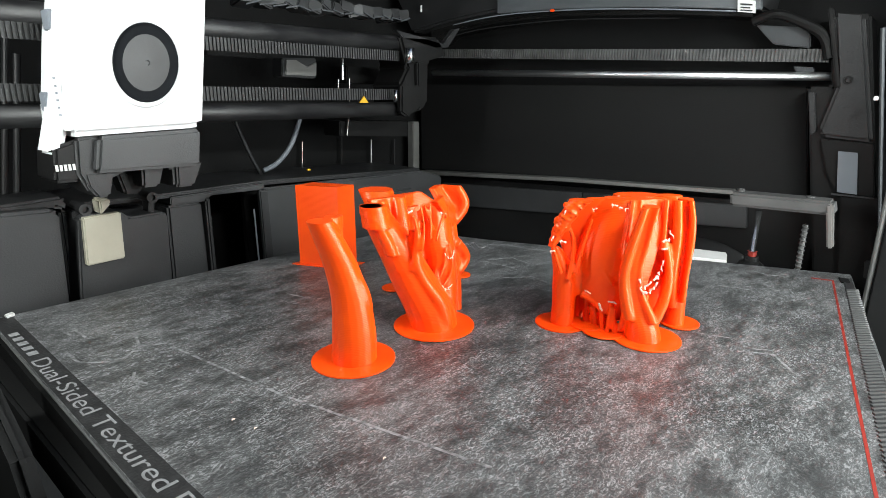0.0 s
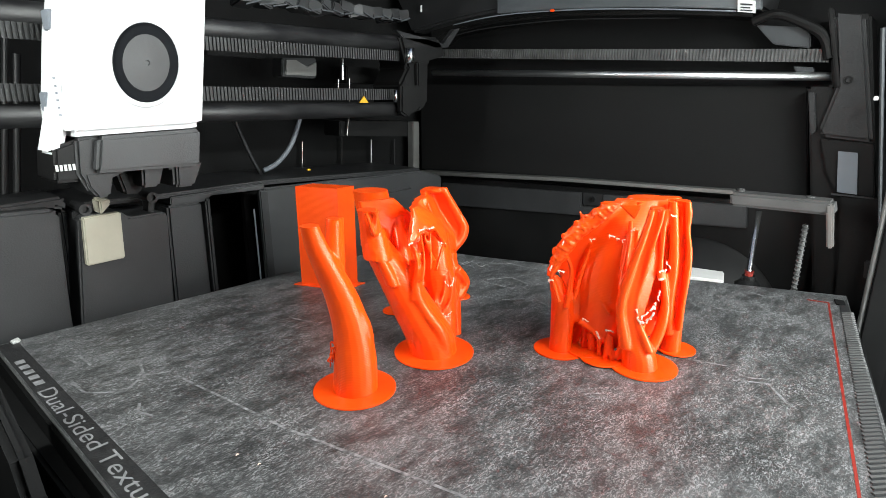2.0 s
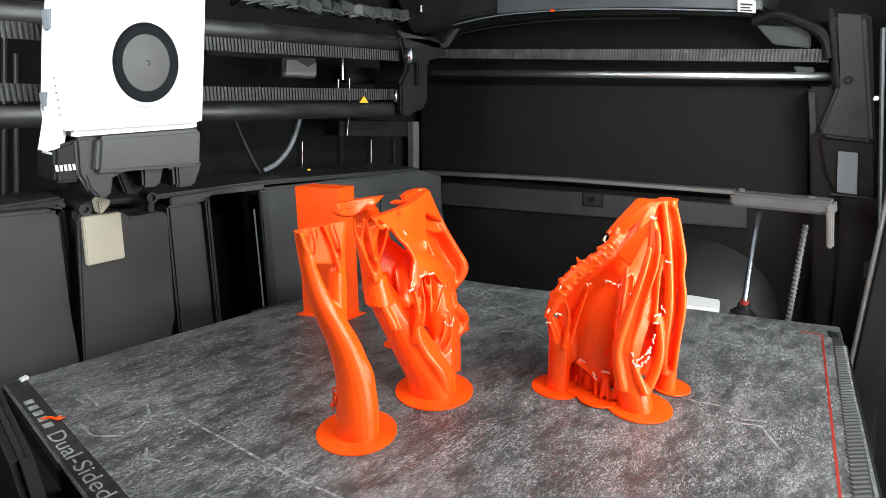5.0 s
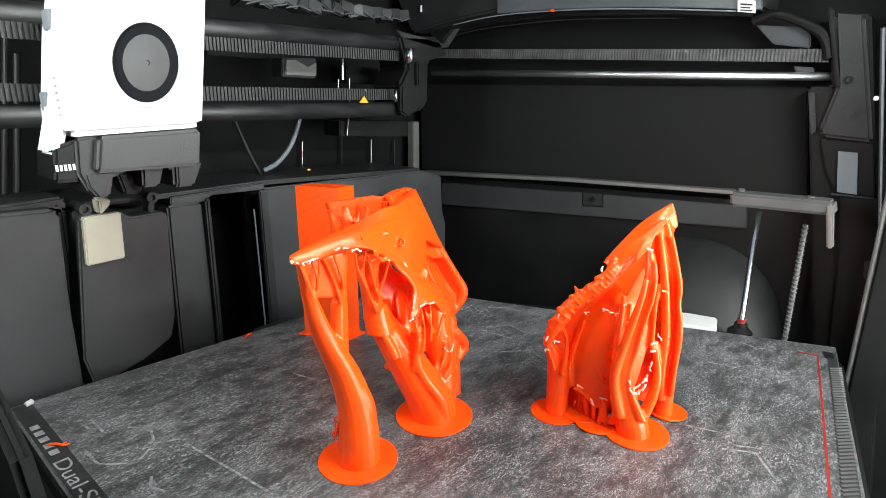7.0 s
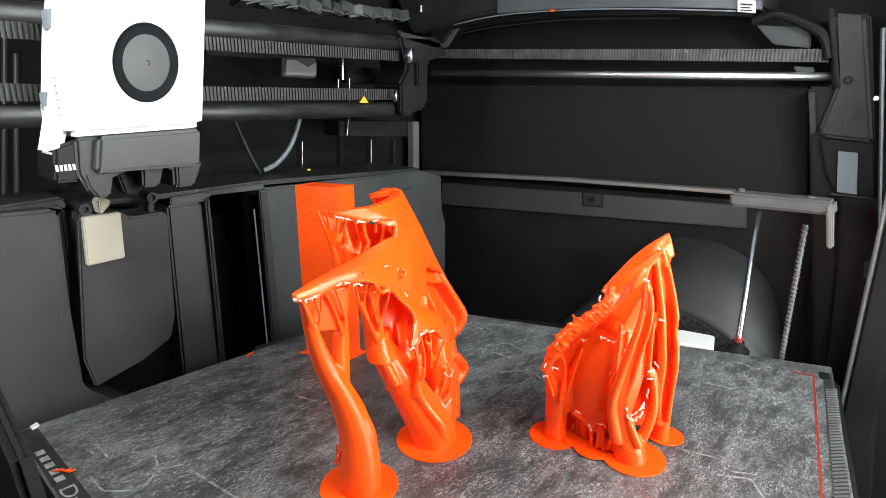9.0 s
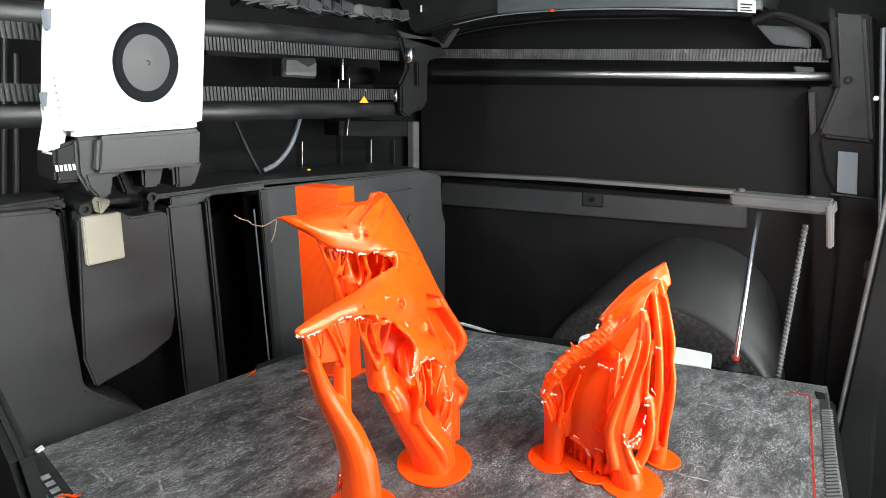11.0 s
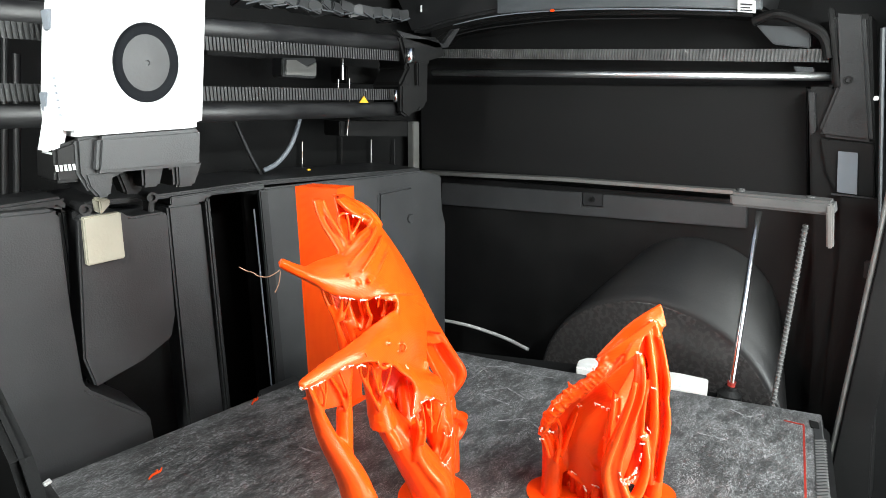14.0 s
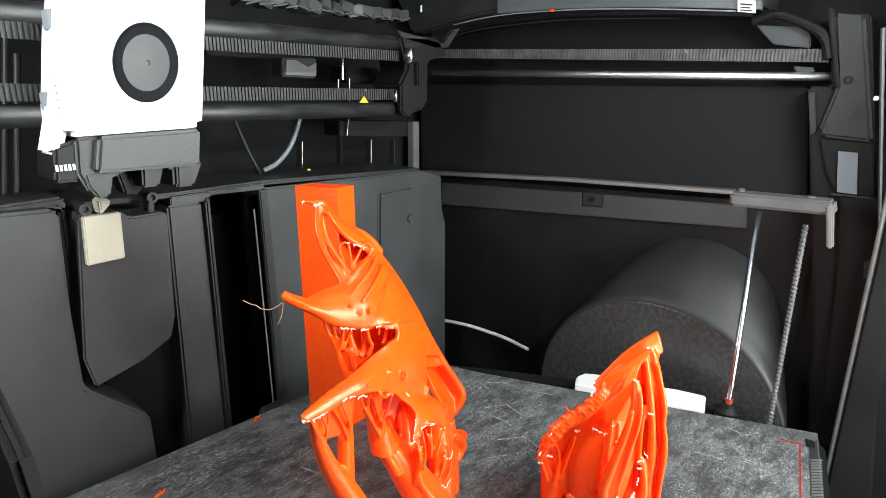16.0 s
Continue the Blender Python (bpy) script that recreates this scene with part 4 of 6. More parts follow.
def jaws():
    """The tall print: an open-mouthed head that leans on thick branching supports."""
    t = thing("open_jawed_print", "tall orange print of a horned open-mouthed head on branching supports", "printed figure")
    bm = bmesh.new()
    # front support, forked under the jaw
    tube(bm, [(0.0677, 0.149, -0.004, 0.0068), (0.0677, 0.149, -0.0016, 0.0066), (0.0679, 0.1488, 0.0096, 0.0061), (0.0674, 0.1492, 0.019, 0.0053), (0.0651, 0.1498, 0.0286, 0.0046), (0.0612, 0.1504, 0.0381, 0.0038), (0.0579, 0.1506, 0.0453, 0.0029), (0.0545, 0.1494, 0.0543, 0.0021), (0.0517, 0.1479, 0.0619, 0.0013), (0.0493, 0.1459, 0.0669, 0.0007)], 6, 20, level=True)
    tube(bm, [(0.0697, 0.1473, 0.0093, 0.0034), (0.0691, 0.1466, 0.0193, 0.0028), (0.0664, 0.1475, 0.028, 0.0021), (0.0621, 0.1484, 0.0377, 0.0017), (0.0583, 0.149, 0.0462, 0.0014), (0.0547, 0.148, 0.0546, 0.0009), (0.0517, 0.1466, 0.0622, 0.0007), (0.0498, 0.1455, 0.0663, 0.0004)], 5, 12, level=True)
    tube(bm, [(0.0658, 0.1518, 0.0284, 0.003), (0.0652, 0.1524, 0.0376, 0.0023), (0.0651, 0.1524, 0.0438, 0.0021), (0.0653, 0.1522, 0.0495, 0.0021), (0.0654, 0.1521, 0.0513, 0.0016)], 5, 16, level=True)
    tube(bm, [(0.0666, 0.1524, 0.0297, 0.0013), (0.067, 0.1522, 0.0388, 0.0013), (0.0673, 0.1519, 0.0485, 0.001), (0.067, 0.1509, 0.0549, 0.0006), (0.0662, 0.1489, 0.0614, 0.0005), (0.0645, 0.1464, 0.0668, 0.0005)], 4, 10, level=True)
    patch(bm, [[(0.05, 0.148, 0.0659), (0.0552, 0.1476, 0.0658), (0.06, 0.1476, 0.0661), (0.0648, 0.1475, 0.0662)],
               [(0.0515, 0.1494, 0.0608), (0.0562, 0.1494, 0.0601), (0.0609, 0.1494, 0.0591), (0.0659, 0.1491, 0.0586)],
               [(0.0533, 0.1505, 0.0557), (0.0574, 0.151, 0.0542), (0.0622, 0.1509, 0.053), (0.0669, 0.1509, 0.0518)]], 0.001, 5, 5)
    tube(bm, [(0.0647, 0.1501, 0.0507, 0.0006), (0.0618, 0.1486, 0.0579, 0.0005), (0.058, 0.1466, 0.0642, 0.0004), (0.056, 0.1456, 0.0673, 0.0004)], 4, 8)
    tube(bm, [(0.0651, 0.1498, 0.052, 0.0006), (0.0641, 0.148, 0.0568, 0.0005), (0.0614, 0.1464, 0.0629, 0.0004), (0.0594, 0.1454, 0.0672, 0.0004)], 4, 8)
    tube(bm, [(0.0551, 0.1477, 0.0554, 0.0004), (0.0543, 0.1458, 0.0616, 0.0004), (0.0521, 0.1449, 0.0673, 0.0004)], 4, 8)
    tube(bm, [(0.0553, 0.1475, 0.0578, 0.0004), (0.0554, 0.1462, 0.0628, 0.0004), (0.0547, 0.1454, 0.0674, 0.0004)], 4, 8)
    tube(bm, [(0.0524, 0.1473, 0.0587, 0.0004), (0.0497, 0.1457, 0.0653, 0.0004), (0.0486, 0.1453, 0.0671, 0.0004)], 4, 8)
    # branching prop under the jaw's hinge
    tube(bm, [(0.0817, 0.1556, 0.0389, 0.0033), (0.0809, 0.1549, 0.0439, 0.0033), (0.0789, 0.154, 0.0504, 0.0029), (0.0772, 0.1528, 0.0562, 0.0032), (0.0757, 0.1501, 0.0616, 0.0034)], 5, 14, level=True)
    tube(bm, [(0.079, 0.1514, 0.0434, 0.0007), (0.0742, 0.1501, 0.0525, 0.0005), (0.0698, 0.1485, 0.06, 0.0005), (0.0675, 0.1465, 0.0654, 0.0004)], 4, 8)
    tube(bm, [(0.0799, 0.1519, 0.0429, 0.0007), (0.079, 0.1501, 0.0496, 0.0005), (0.0797, 0.1482, 0.0552, 0.0005), (0.08, 0.1467, 0.0603, 0.0004)], 4, 8)
    tube(bm, [(0.0751, 0.1507, 0.0521, 0.0005), (0.0723, 0.1491, 0.058, 0.0005), (0.0709, 0.1463, 0.0649, 0.0004)], 4, 8)
    tube(bm, [(0.0784, 0.1505, 0.0497, 0.0005), (0.0747, 0.1484, 0.0575, 0.0005), (0.0721, 0.1467, 0.0642, 0.0004)], 4, 8)
    # lower jaw and cheek
    patch(bm, [[(0.0476, 0.1461, 0.0682), (0.0554, 0.1474, 0.0699), (0.0636, 0.1485, 0.0708), (0.0696, 0.15, 0.0711), (0.0773, 0.1514, 0.0728), (0.0857, 0.1523, 0.0744), (0.0994, 0.1579, 0.0719), (0.1097, 0.161, 0.0663)],
               [(0.0462, 0.1446, 0.0685), (0.0538, 0.1449, 0.0692), (0.0615, 0.145, 0.07), (0.0677, 0.1451, 0.0702), (0.0762, 0.1472, 0.07), (0.0863, 0.1492, 0.0681), (0.0971, 0.1533, 0.0638), (0.1078, 0.1588, 0.0568)],
               [(0.0468, 0.1455, 0.0676), (0.0535, 0.1451, 0.0669), (0.0594, 0.1454, 0.0677), (0.0647, 0.145, 0.0674), (0.0711, 0.1449, 0.0656), (0.0808, 0.1473, 0.0604), (0.0898, 0.1503, 0.0559), (0.1047, 0.1561, 0.0473)]], 0.002, 6, 6)
    tube(bm, [(0.0469, 0.1454, 0.068, 0.0004), (0.052, 0.1464, 0.0689, 0.001), (0.0582, 0.1464, 0.0696, 0.0014), (0.0649, 0.1474, 0.0696, 0.002), (0.0734, 0.1495, 0.0694, 0.0025), (0.0831, 0.1518, 0.0693, 0.003), (0.0962, 0.1566, 0.0656, 0.0032)], 6, 14, 0.7)
    patch(bm, [[(0.0808, 0.1473, 0.0604), (0.0885, 0.15, 0.0578), (0.0966, 0.1524, 0.0551), (0.1062, 0.1574, 0.0514)],
               [(0.0857, 0.1472, 0.0556), (0.09, 0.1488, 0.0536), (0.0974, 0.1518, 0.0496), (0.1058, 0.1552, 0.0449)],
               [(0.0896, 0.1465, 0.0495), (0.0925, 0.1467, 0.0482), (0.0987, 0.1481, 0.0467), (0.1074, 0.1513, 0.0424)],
               [(0.0885, 0.1461, 0.0449), (0.0918, 0.146, 0.0454), (0.0976, 0.1464, 0.0444), (0.1071, 0.149, 0.038)],
               [(0.0873, 0.1458, 0.0399), (0.0904, 0.1458, 0.0411), (0.0953, 0.1457, 0.0426), (0.1058, 0.1474, 0.0354)]], 0.0016, 5, 5)
    tube(bm, [(0.0722, 0.144, 0.0647, 0.0006), (0.0763, 0.1458, 0.0611, 0.0006), (0.0803, 0.1464, 0.0611, 0.0007), (0.0842, 0.1471, 0.0569, 0.0007), (0.0877, 0.1468, 0.0533, 0.0007), (0.0898, 0.1463, 0.0491, 0.0007), (0.0884, 0.1462, 0.0443, 0.0005), (0.0873, 0.1458, 0.0399, 0.0005)], 4, 8)
    tube(bm, [(0.0873, 0.1458, 0.0399, 0.0005), (0.0897, 0.1451, 0.0416, 0.0005), (0.0921, 0.1457, 0.0431, 0.0005), (0.0961, 0.1438, 0.0433, 0.0005), (0.0995, 0.1449, 0.0407, 0.0005), (0.1051, 0.1467, 0.0354, 0.0006)], 4, 8)
    tube(bm, [(0.0843, 0.147, 0.0655, 0.0004), (0.085, 0.1464, 0.066, 0.0005), (0.0856, 0.1459, 0.0647, 0.0005), (0.0845, 0.1456, 0.0637, 0.0005), (0.0837, 0.1462, 0.0641, 0.0004)], 4, 8)
    tube(bm, [(0.1022, 0.1543, 0.0508, 0.0007), (0.103, 0.1537, 0.0496, 0.0011), (0.1021, 0.1531, 0.0476, 0.0007)], 4, 8)
    tube(bm, [(0.0662, 0.1424, 0.0713, 0.0004), (0.0666, 0.1421, 0.0697, 0.0004)], 4, 8)
    tube(bm, [(0.0779, 0.1458, 0.0689, 0.0004), (0.0795, 0.1457, 0.0684, 0.0005)], 4, 8)
    tube(bm, [(0.0951, 0.1484, 0.0479, 0.0009), (0.0925, 0.1467, 0.0467, 0.0007)], 4, 8)
    # upper snout with its long horn
    patch(bm, [[(0.0562, 0.1649, 0.0953), (0.0632, 0.163, 0.0915), (0.0691, 0.1647, 0.0916), (0.0767, 0.1649, 0.0916), (0.0841, 0.1666, 0.0955), (0.0908, 0.1676, 0.0981), (0.0974, 0.1699, 0.0972)],
               [(0.0556, 0.1641, 0.0951), (0.0614, 0.1606, 0.0913), (0.0684, 0.1601, 0.091), (0.0761, 0.1602, 0.0907), (0.0846, 0.161, 0.0923), (0.0949, 0.1642, 0.0916), (0.1055, 0.1697, 0.0861)],
               [(0.0558, 0.164, 0.0946), (0.0608, 0.1585, 0.0908), (0.0671, 0.1572, 0.0884), (0.0733, 0.1561, 0.0868), (0.0818, 0.1555, 0.0866), (0.096, 0.1607, 0.0838), (0.1095, 0.1677, 0.078)],
               [(0.0565, 0.1646, 0.0939), (0.0622, 0.16, 0.0893), (0.067, 0.1573, 0.0849), (0.0712, 0.1564, 0.0834), (0.0789, 0.1553, 0.0805), (0.0901, 0.1539, 0.0784), (0.1129, 0.1649, 0.0692)]], 0.002, 6, 6)
    tube(bm, [(0.056, 0.1651, 0.095, 0.0005), (0.0585, 0.163, 0.0931, 0.0008), (0.0623, 0.1611, 0.0907, 0.0014), (0.0692, 0.1619, 0.0886, 0.0022), (0.0769, 0.1621, 0.0872, 0.0031), (0.0862, 0.1622, 0.0883, 0.0036), (0.098, 0.1655, 0.0853, 0.0034)], 6, 14, 0.7)
    patch(bm, [[(0.0895, 0.1543, 0.078), (0.0998, 0.1589, 0.0746), (0.1129, 0.1649, 0.0692)],
               [(0.0876, 0.152, 0.0743), (0.1009, 0.1579, 0.0683), (0.1166, 0.1632, 0.0608)],
               [(0.0859, 0.1509, 0.071), (0.1021, 0.157, 0.0618), (0.12, 0.1617, 0.0526)]], 0.0018, 5, 5)
    tube(bm, [(0.0924, 0.165, 0.0982, 0.0007), (0.0858, 0.1613, 0.0952, 0.0007), (0.0786, 0.1594, 0.092, 0.0007), (0.0715, 0.1575, 0.0888, 0.0005)], 4, 8)
    tube(bm, [(0.0937, 0.1638, 0.0951, 0.0007), (0.085, 0.1581, 0.0925, 0.0007), (0.0772, 0.1554, 0.0889, 0.0005)], 4, 8)
    tube(bm, [(0.096, 0.1632, 0.0913, 0.0006), (0.0877, 0.1572, 0.0891, 0.0005), (0.0815, 0.1545, 0.086, 0.0005)], 4, 8)
    tube(bm, [(0.0898, 0.1657, 0.0975, 0.0007), (0.0837, 0.1643, 0.0955, 0.0009), (0.0773, 0.1631, 0.0924, 0.0007)], 4, 8)
    tube(bm, [(0.0622, 0.16, 0.0895, 0.0005), (0.067, 0.1573, 0.0849, 0.0007), (0.0712, 0.1564, 0.0832, 0.0007), (0.0787, 0.1555, 0.0799, 0.0007), (0.0812, 0.1547, 0.0806, 0.0007), (0.0867, 0.154, 0.0779, 0.0007), (0.0891, 0.1534, 0.0777, 0.0009), (0.0878, 0.1519, 0.0743, 0.0009), (0.0839, 0.1512, 0.0728, 0.0009)], 4, 8)
    tube(bm, [(0.0722, 0.1556, 0.0894, 0.0007), (0.0727, 0.1552, 0.0892, 0.0007)], 4, 8)
    tube(bm, [(0.0748, 0.1548, 0.087, 0.0005), (0.0755, 0.1542, 0.0859, 0.0005)], 4, 8)
    tube(bm, [(0.0778, 0.1537, 0.0864, 0.0008), (0.0787, 0.1529, 0.0862, 0.0007)], 4, 8)
    tube(bm, [(0.0632, 0.163, 0.0917, 0.0007), (0.0691, 0.1647, 0.0917, 0.0008), (0.0767, 0.1649, 0.0918, 0.0009)], 4, 8)
    # crest with the top mouth and its open beak
    patch(bm, [[(0.0831, 0.1803, 0.1144), (0.0863, 0.1803, 0.1105), (0.0906, 0.1793, 0.1065), (0.0965, 0.1771, 0.1026), (0.0993, 0.1747, 0.0988), (0.1017, 0.1728, 0.0946)],
               [(0.0815, 0.1765, 0.114), (0.0841, 0.1756, 0.1104), (0.0883, 0.1748, 0.1065), (0.0925, 0.1726, 0.1028), (0.095, 0.1705, 0.0993), (0.095, 0.1679, 0.0963)],
               [(0.0799, 0.1739, 0.1134), (0.0813, 0.1727, 0.1097), (0.084, 0.1719, 0.1057), (0.0867, 0.1709, 0.1029), (0.09, 0.1682, 0.1), (0.0913, 0.1671, 0.0975)]], 0.0014, 5, 5)
    tube(bm, [(0.0765, 0.1806, 0.1162, 0.0004), (0.0794, 0.1795, 0.1154, 0.0009), (0.0825, 0.1795, 0.1146, 0.0014), (0.086, 0.1792, 0.1099, 0.0013), (0.0906, 0.1781, 0.1059, 0.0013), (0.0952, 0.1756, 0.1029, 0.0015), (0.098, 0.1733, 0.0994, 0.0017), (0.0997, 0.1719, 0.0957, 0.0017)], 5, 12)
    tube(bm, [(0.0799, 0.1778, 0.1152, 0.0012), (0.0788, 0.1774, 0.11, 0.0014), (0.0779, 0.1755, 0.1053, 0.0014), (0.078, 0.1729, 0.1006, 0.0014), (0.0782, 0.1688, 0.0962, 0.0014), (0.078, 0.1651, 0.0927, 0.0014)], 4, 8)
    tube(bm, [(0.0811, 0.1768, 0.1144, 0.0005), (0.0795, 0.1755, 0.1096, 0.0007), (0.0789, 0.1734, 0.1055, 0.0007), (0.0788, 0.1697, 0.1011, 0.0007), (0.0797, 0.1663, 0.0966, 0.0007), (0.0792, 0.1641, 0.0941, 0.0007)], 4, 8)
    tube(bm, [(0.0847, 0.1712, 0.1032, 0.0005), (0.0824, 0.1719, 0.1019, 0.0005), (0.0812, 0.169, 0.0985, 0.0007), (0.0802, 0.1659, 0.0947, 0.0007)], 4, 8)
    tube(bm, [(0.0854, 0.1707, 0.1024, 0.0005), (0.0844, 0.1689, 0.0987, 0.0005), (0.0819, 0.1657, 0.0956, 0.0007)], 4, 8)
    tube(bm, [(0.0885, 0.1681, 0.1008, 0.0005), (0.0851, 0.1671, 0.098, 0.0005), (0.0826, 0.1665, 0.0958, 0.0005)], 4, 8)
    tube(bm, [(0.0901, 0.1668, 0.0988, 0.0005), (0.092, 0.1666, 0.1003, 0.0007), (0.0907, 0.1689, 0.1024, 0.0006)], 4, 8)
    patch(bm, [[(0.0869, 0.1798, 0.1086), (0.0923, 0.178, 0.104), (0.0972, 0.1752, 0.0992)],
               [(0.0855, 0.1757, 0.1019), (0.0898, 0.1748, 0.0983), (0.0945, 0.1723, 0.0963)],
               [(0.0815, 0.1713, 0.0941), (0.0855, 0.1706, 0.0937), (0.0896, 0.1698, 0.0944)]], 0.0012, 5, 5)
    # teeth and thin props in the middle mouth
    tube(bm, [(0.066, 0.1607, 0.0863, 0.0005), (0.0678, 0.1605, 0.0808, 0.0006), (0.0701, 0.16, 0.0748, 0.0008), (0.0717, 0.1599, 0.0685, 0.0013), (0.073, 0.1601, 0.0642, 0.0017)], 4, 8)
    tube(bm, [(0.068, 0.1591, 0.0848, 0.0005), (0.0694, 0.1592, 0.0799, 0.0005), (0.0709, 0.1593, 0.0751, 0.0007)], 4, 8)
    tube(bm, [(0.0706, 0.1569, 0.0823, 0.0005), (0.0708, 0.158, 0.078, 0.0007), (0.0706, 0.1596, 0.0743, 0.0007)], 4, 8)
    tube(bm, [(0.0729, 0.1563, 0.0813, 0.0005), (0.0726, 0.1579, 0.0776, 0.0005), (0.0716, 0.1587, 0.0742, 0.0007)], 4, 8)
    tube(bm, [(0.0753, 0.1608, 0.0727, 0.0014), (0.0765, 0.1599, 0.0671, 0.0012), (0.0763, 0.1588, 0.0647, 0.001)], 4, 8)
    tube(bm, [(0.0762, 0.1614, 0.0786, 0.001), (0.0768, 0.1609, 0.074, 0.0012), (0.0773, 0.1592, 0.0698, 0.0012)], 4, 8)
    tube(bm, [(0.0792, 0.1564, 0.0793, 0.0007), (0.0804, 0.1567, 0.075, 0.0007), (0.081, 0.1562, 0.0728, 0.0007), (0.0793, 0.1563, 0.0699, 0.0007)], 4, 8)
    tube(bm, [(0.0835, 0.1554, 0.0792, 0.0005), (0.084, 0.1563, 0.0756, 0.0005)], 4, 8)
    tube(bm, [(0.0784, 0.1583, 0.0794, 0.0007), (0.0803, 0.1593, 0.0735, 0.0009), (0.0784, 0.1583, 0.0688, 0.0009)], 4, 8)
    tube(bm, [(0.089, 0.1573, 0.0763, 0.0011), (0.09, 0.1591, 0.0719, 0.0011), (0.0878, 0.1583, 0.0704, 0.0009)], 4, 8)
    layers = layered(t, merged(bm, 0.00042, 1), NOZZLE, LAYER, ORANGE)
    bm = bmesh.new()
    # rear support with its leaning arms
    tube(bm, [(0.1007, 0.1477, -0.0043, 0.0079), (0.1007, 0.1477, -0.0013, 0.0076), (0.0994, 0.1489, 0.0064, 0.0081), (0.0964, 0.1513, 0.0142, 0.0076), (0.0925, 0.1532, 0.0228, 0.0067), (0.0888, 0.155, 0.0306, 0.0059), (0.0855, 0.1563, 0.0369, 0.0049), (0.0842, 0.1574, 0.0406, 0.0039)], 6, 20, level=True)
    tube(bm, [(0.1001, 0.1431, 0.002, 0.0031), (0.0972, 0.1429, 0.0106, 0.0026), (0.0937, 0.1457, 0.0176, 0.0022), (0.091, 0.1466, 0.0241, 0.0018), (0.0917, 0.1461, 0.0313, 0.0011)], 5, 12, level=True)
    tube(bm, [(0.0857, 0.151, 0.0264, 0.0022), (0.0832, 0.1517, 0.0326, 0.0018), (0.0802, 0.1529, 0.0382, 0.0014)], 4, 10, level=True)
    tube(bm, [(0.0956, 0.1545, 0.0173, 0.0051), (0.0965, 0.1603, 0.0264, 0.0048), (0.0986, 0.1676, 0.0343, 0.0051), (0.1012, 0.1745, 0.0412, 0.0059), (0.1025, 0.1774, 0.0449, 0.0062), (0.1001, 0.1767, 0.053, 0.0057), (0.0947, 0.1734, 0.0607, 0.004)], 6, 18, level=True)
    tube(bm, [(0.083, 0.1545, 0.035, 0.0044), (0.0823, 0.1551, 0.0402, 0.004), (0.0819, 0.1554, 0.0442, 0.0036)], 4, 16, level=True)
    tube(bm, [(0.094, 0.1519, 0.0212, 0.0027), (0.0942, 0.1544, 0.0309, 0.0025), (0.0967, 0.1588, 0.0397, 0.0023), (0.0986, 0.1624, 0.0454, 0.0022)], 5, 14, level=True)
    tube(bm, [(0.0935, 0.1498, 0.0159, 0.003), (0.0921, 0.1483, 0.0259, 0.0024), (0.0917, 0.1474, 0.0338, 0.0018)], 4, 12, level=True)
    tube(bm, [(0.0903, 0.1524, 0.0256, 0.0018), (0.0906, 0.1547, 0.0308, 0.0017), (0.0908, 0.1585, 0.0356, 0.0017), (0.0909, 0.161, 0.0409, 0.0015)], 4, 10, level=True)
    tube(bm, [(0.0902, 0.1473, 0.0214, 0.0013), (0.0901, 0.1449, 0.0323, 0.0007), (0.0891, 0.1456, 0.0393, 0.0005)], 4, 8)
    tube(bm, [(0.0909, 0.1442, 0.0279, 0.0007), (0.0916, 0.1436, 0.0341, 0.0005), (0.0915, 0.1449, 0.0423, 0.0004)], 4, 8)
    tube(bm, [(0.0945, 0.1438, 0.0309, 0.0007), (0.0946, 0.1437, 0.0378, 0.0005), (0.0951, 0.1446, 0.0428, 0.0004)], 4, 8)
    tube(bm, [(0.0902, 0.1448, 0.0293, 0.0005), (0.0911, 0.1453, 0.0376, 0.0004), (0.0907, 0.1456, 0.0403, 0.0004)], 4, 8)
    tube(bm, [(0.0974, 0.144, 0.0297, 0.0005), (0.1001, 0.1444, 0.0347, 0.0006), (0.1031, 0.1458, 0.0368, 0.0005)], 4, 8)
    tube(bm, [(0.0963, 0.1436, 0.0333, 0.0005), (0.0939, 0.1443, 0.0379, 0.0005), (0.0931, 0.1449, 0.0424, 0.0004)], 4, 8)
    # body, throat and the hollow flank
    tube(bm, [(0.1083, 0.1493, -0.0073, 0.0041), (0.1087, 0.1502, 0.0021, 0.0041), (0.1098, 0.152, 0.0112, 0.0048), (0.1097, 0.1533, 0.0208, 0.0054), (0.1103, 0.1554, 0.0297, 0.0052), (0.112, 0.1579, 0.0371, 0.0048)], 6, 18, level=True)
    tube(bm, [(0.1159, 0.1508, -0.01, 0.0019), (0.1169, 0.1526, 0.0055, 0.0025), (0.1171, 0.1537, 0.0189, 0.0025), (0.117, 0.1551, 0.0297, 0.0024)], 5, 12, level=True)
    patch(bm, [[(0.0843, 0.1638, 0.0564), (0.0933, 0.1616, 0.0529), (0.1036, 0.1609, 0.0435)],
               [(0.0855, 0.1641, 0.0466), (0.0937, 0.1613, 0.0389), (0.102, 0.1596, 0.0313)],
               [(0.0907, 0.1586, 0.0295), (0.0945, 0.1567, 0.0255), (0.1001, 0.156, 0.0204)]], 0.002, 5, 5)
    patch(bm, [[(0.0739, 0.1697, 0.0806), (0.0883, 0.1683, 0.076), (0.103, 0.1665, 0.0725)],
               [(0.0777, 0.1693, 0.07), (0.0881, 0.1685, 0.0673), (0.0997, 0.1667, 0.066)],
               [(0.078, 0.1664, 0.0613), (0.0844, 0.1663, 0.0601), (0.092, 0.1652, 0.0636)]], 0.002, 5, 5)
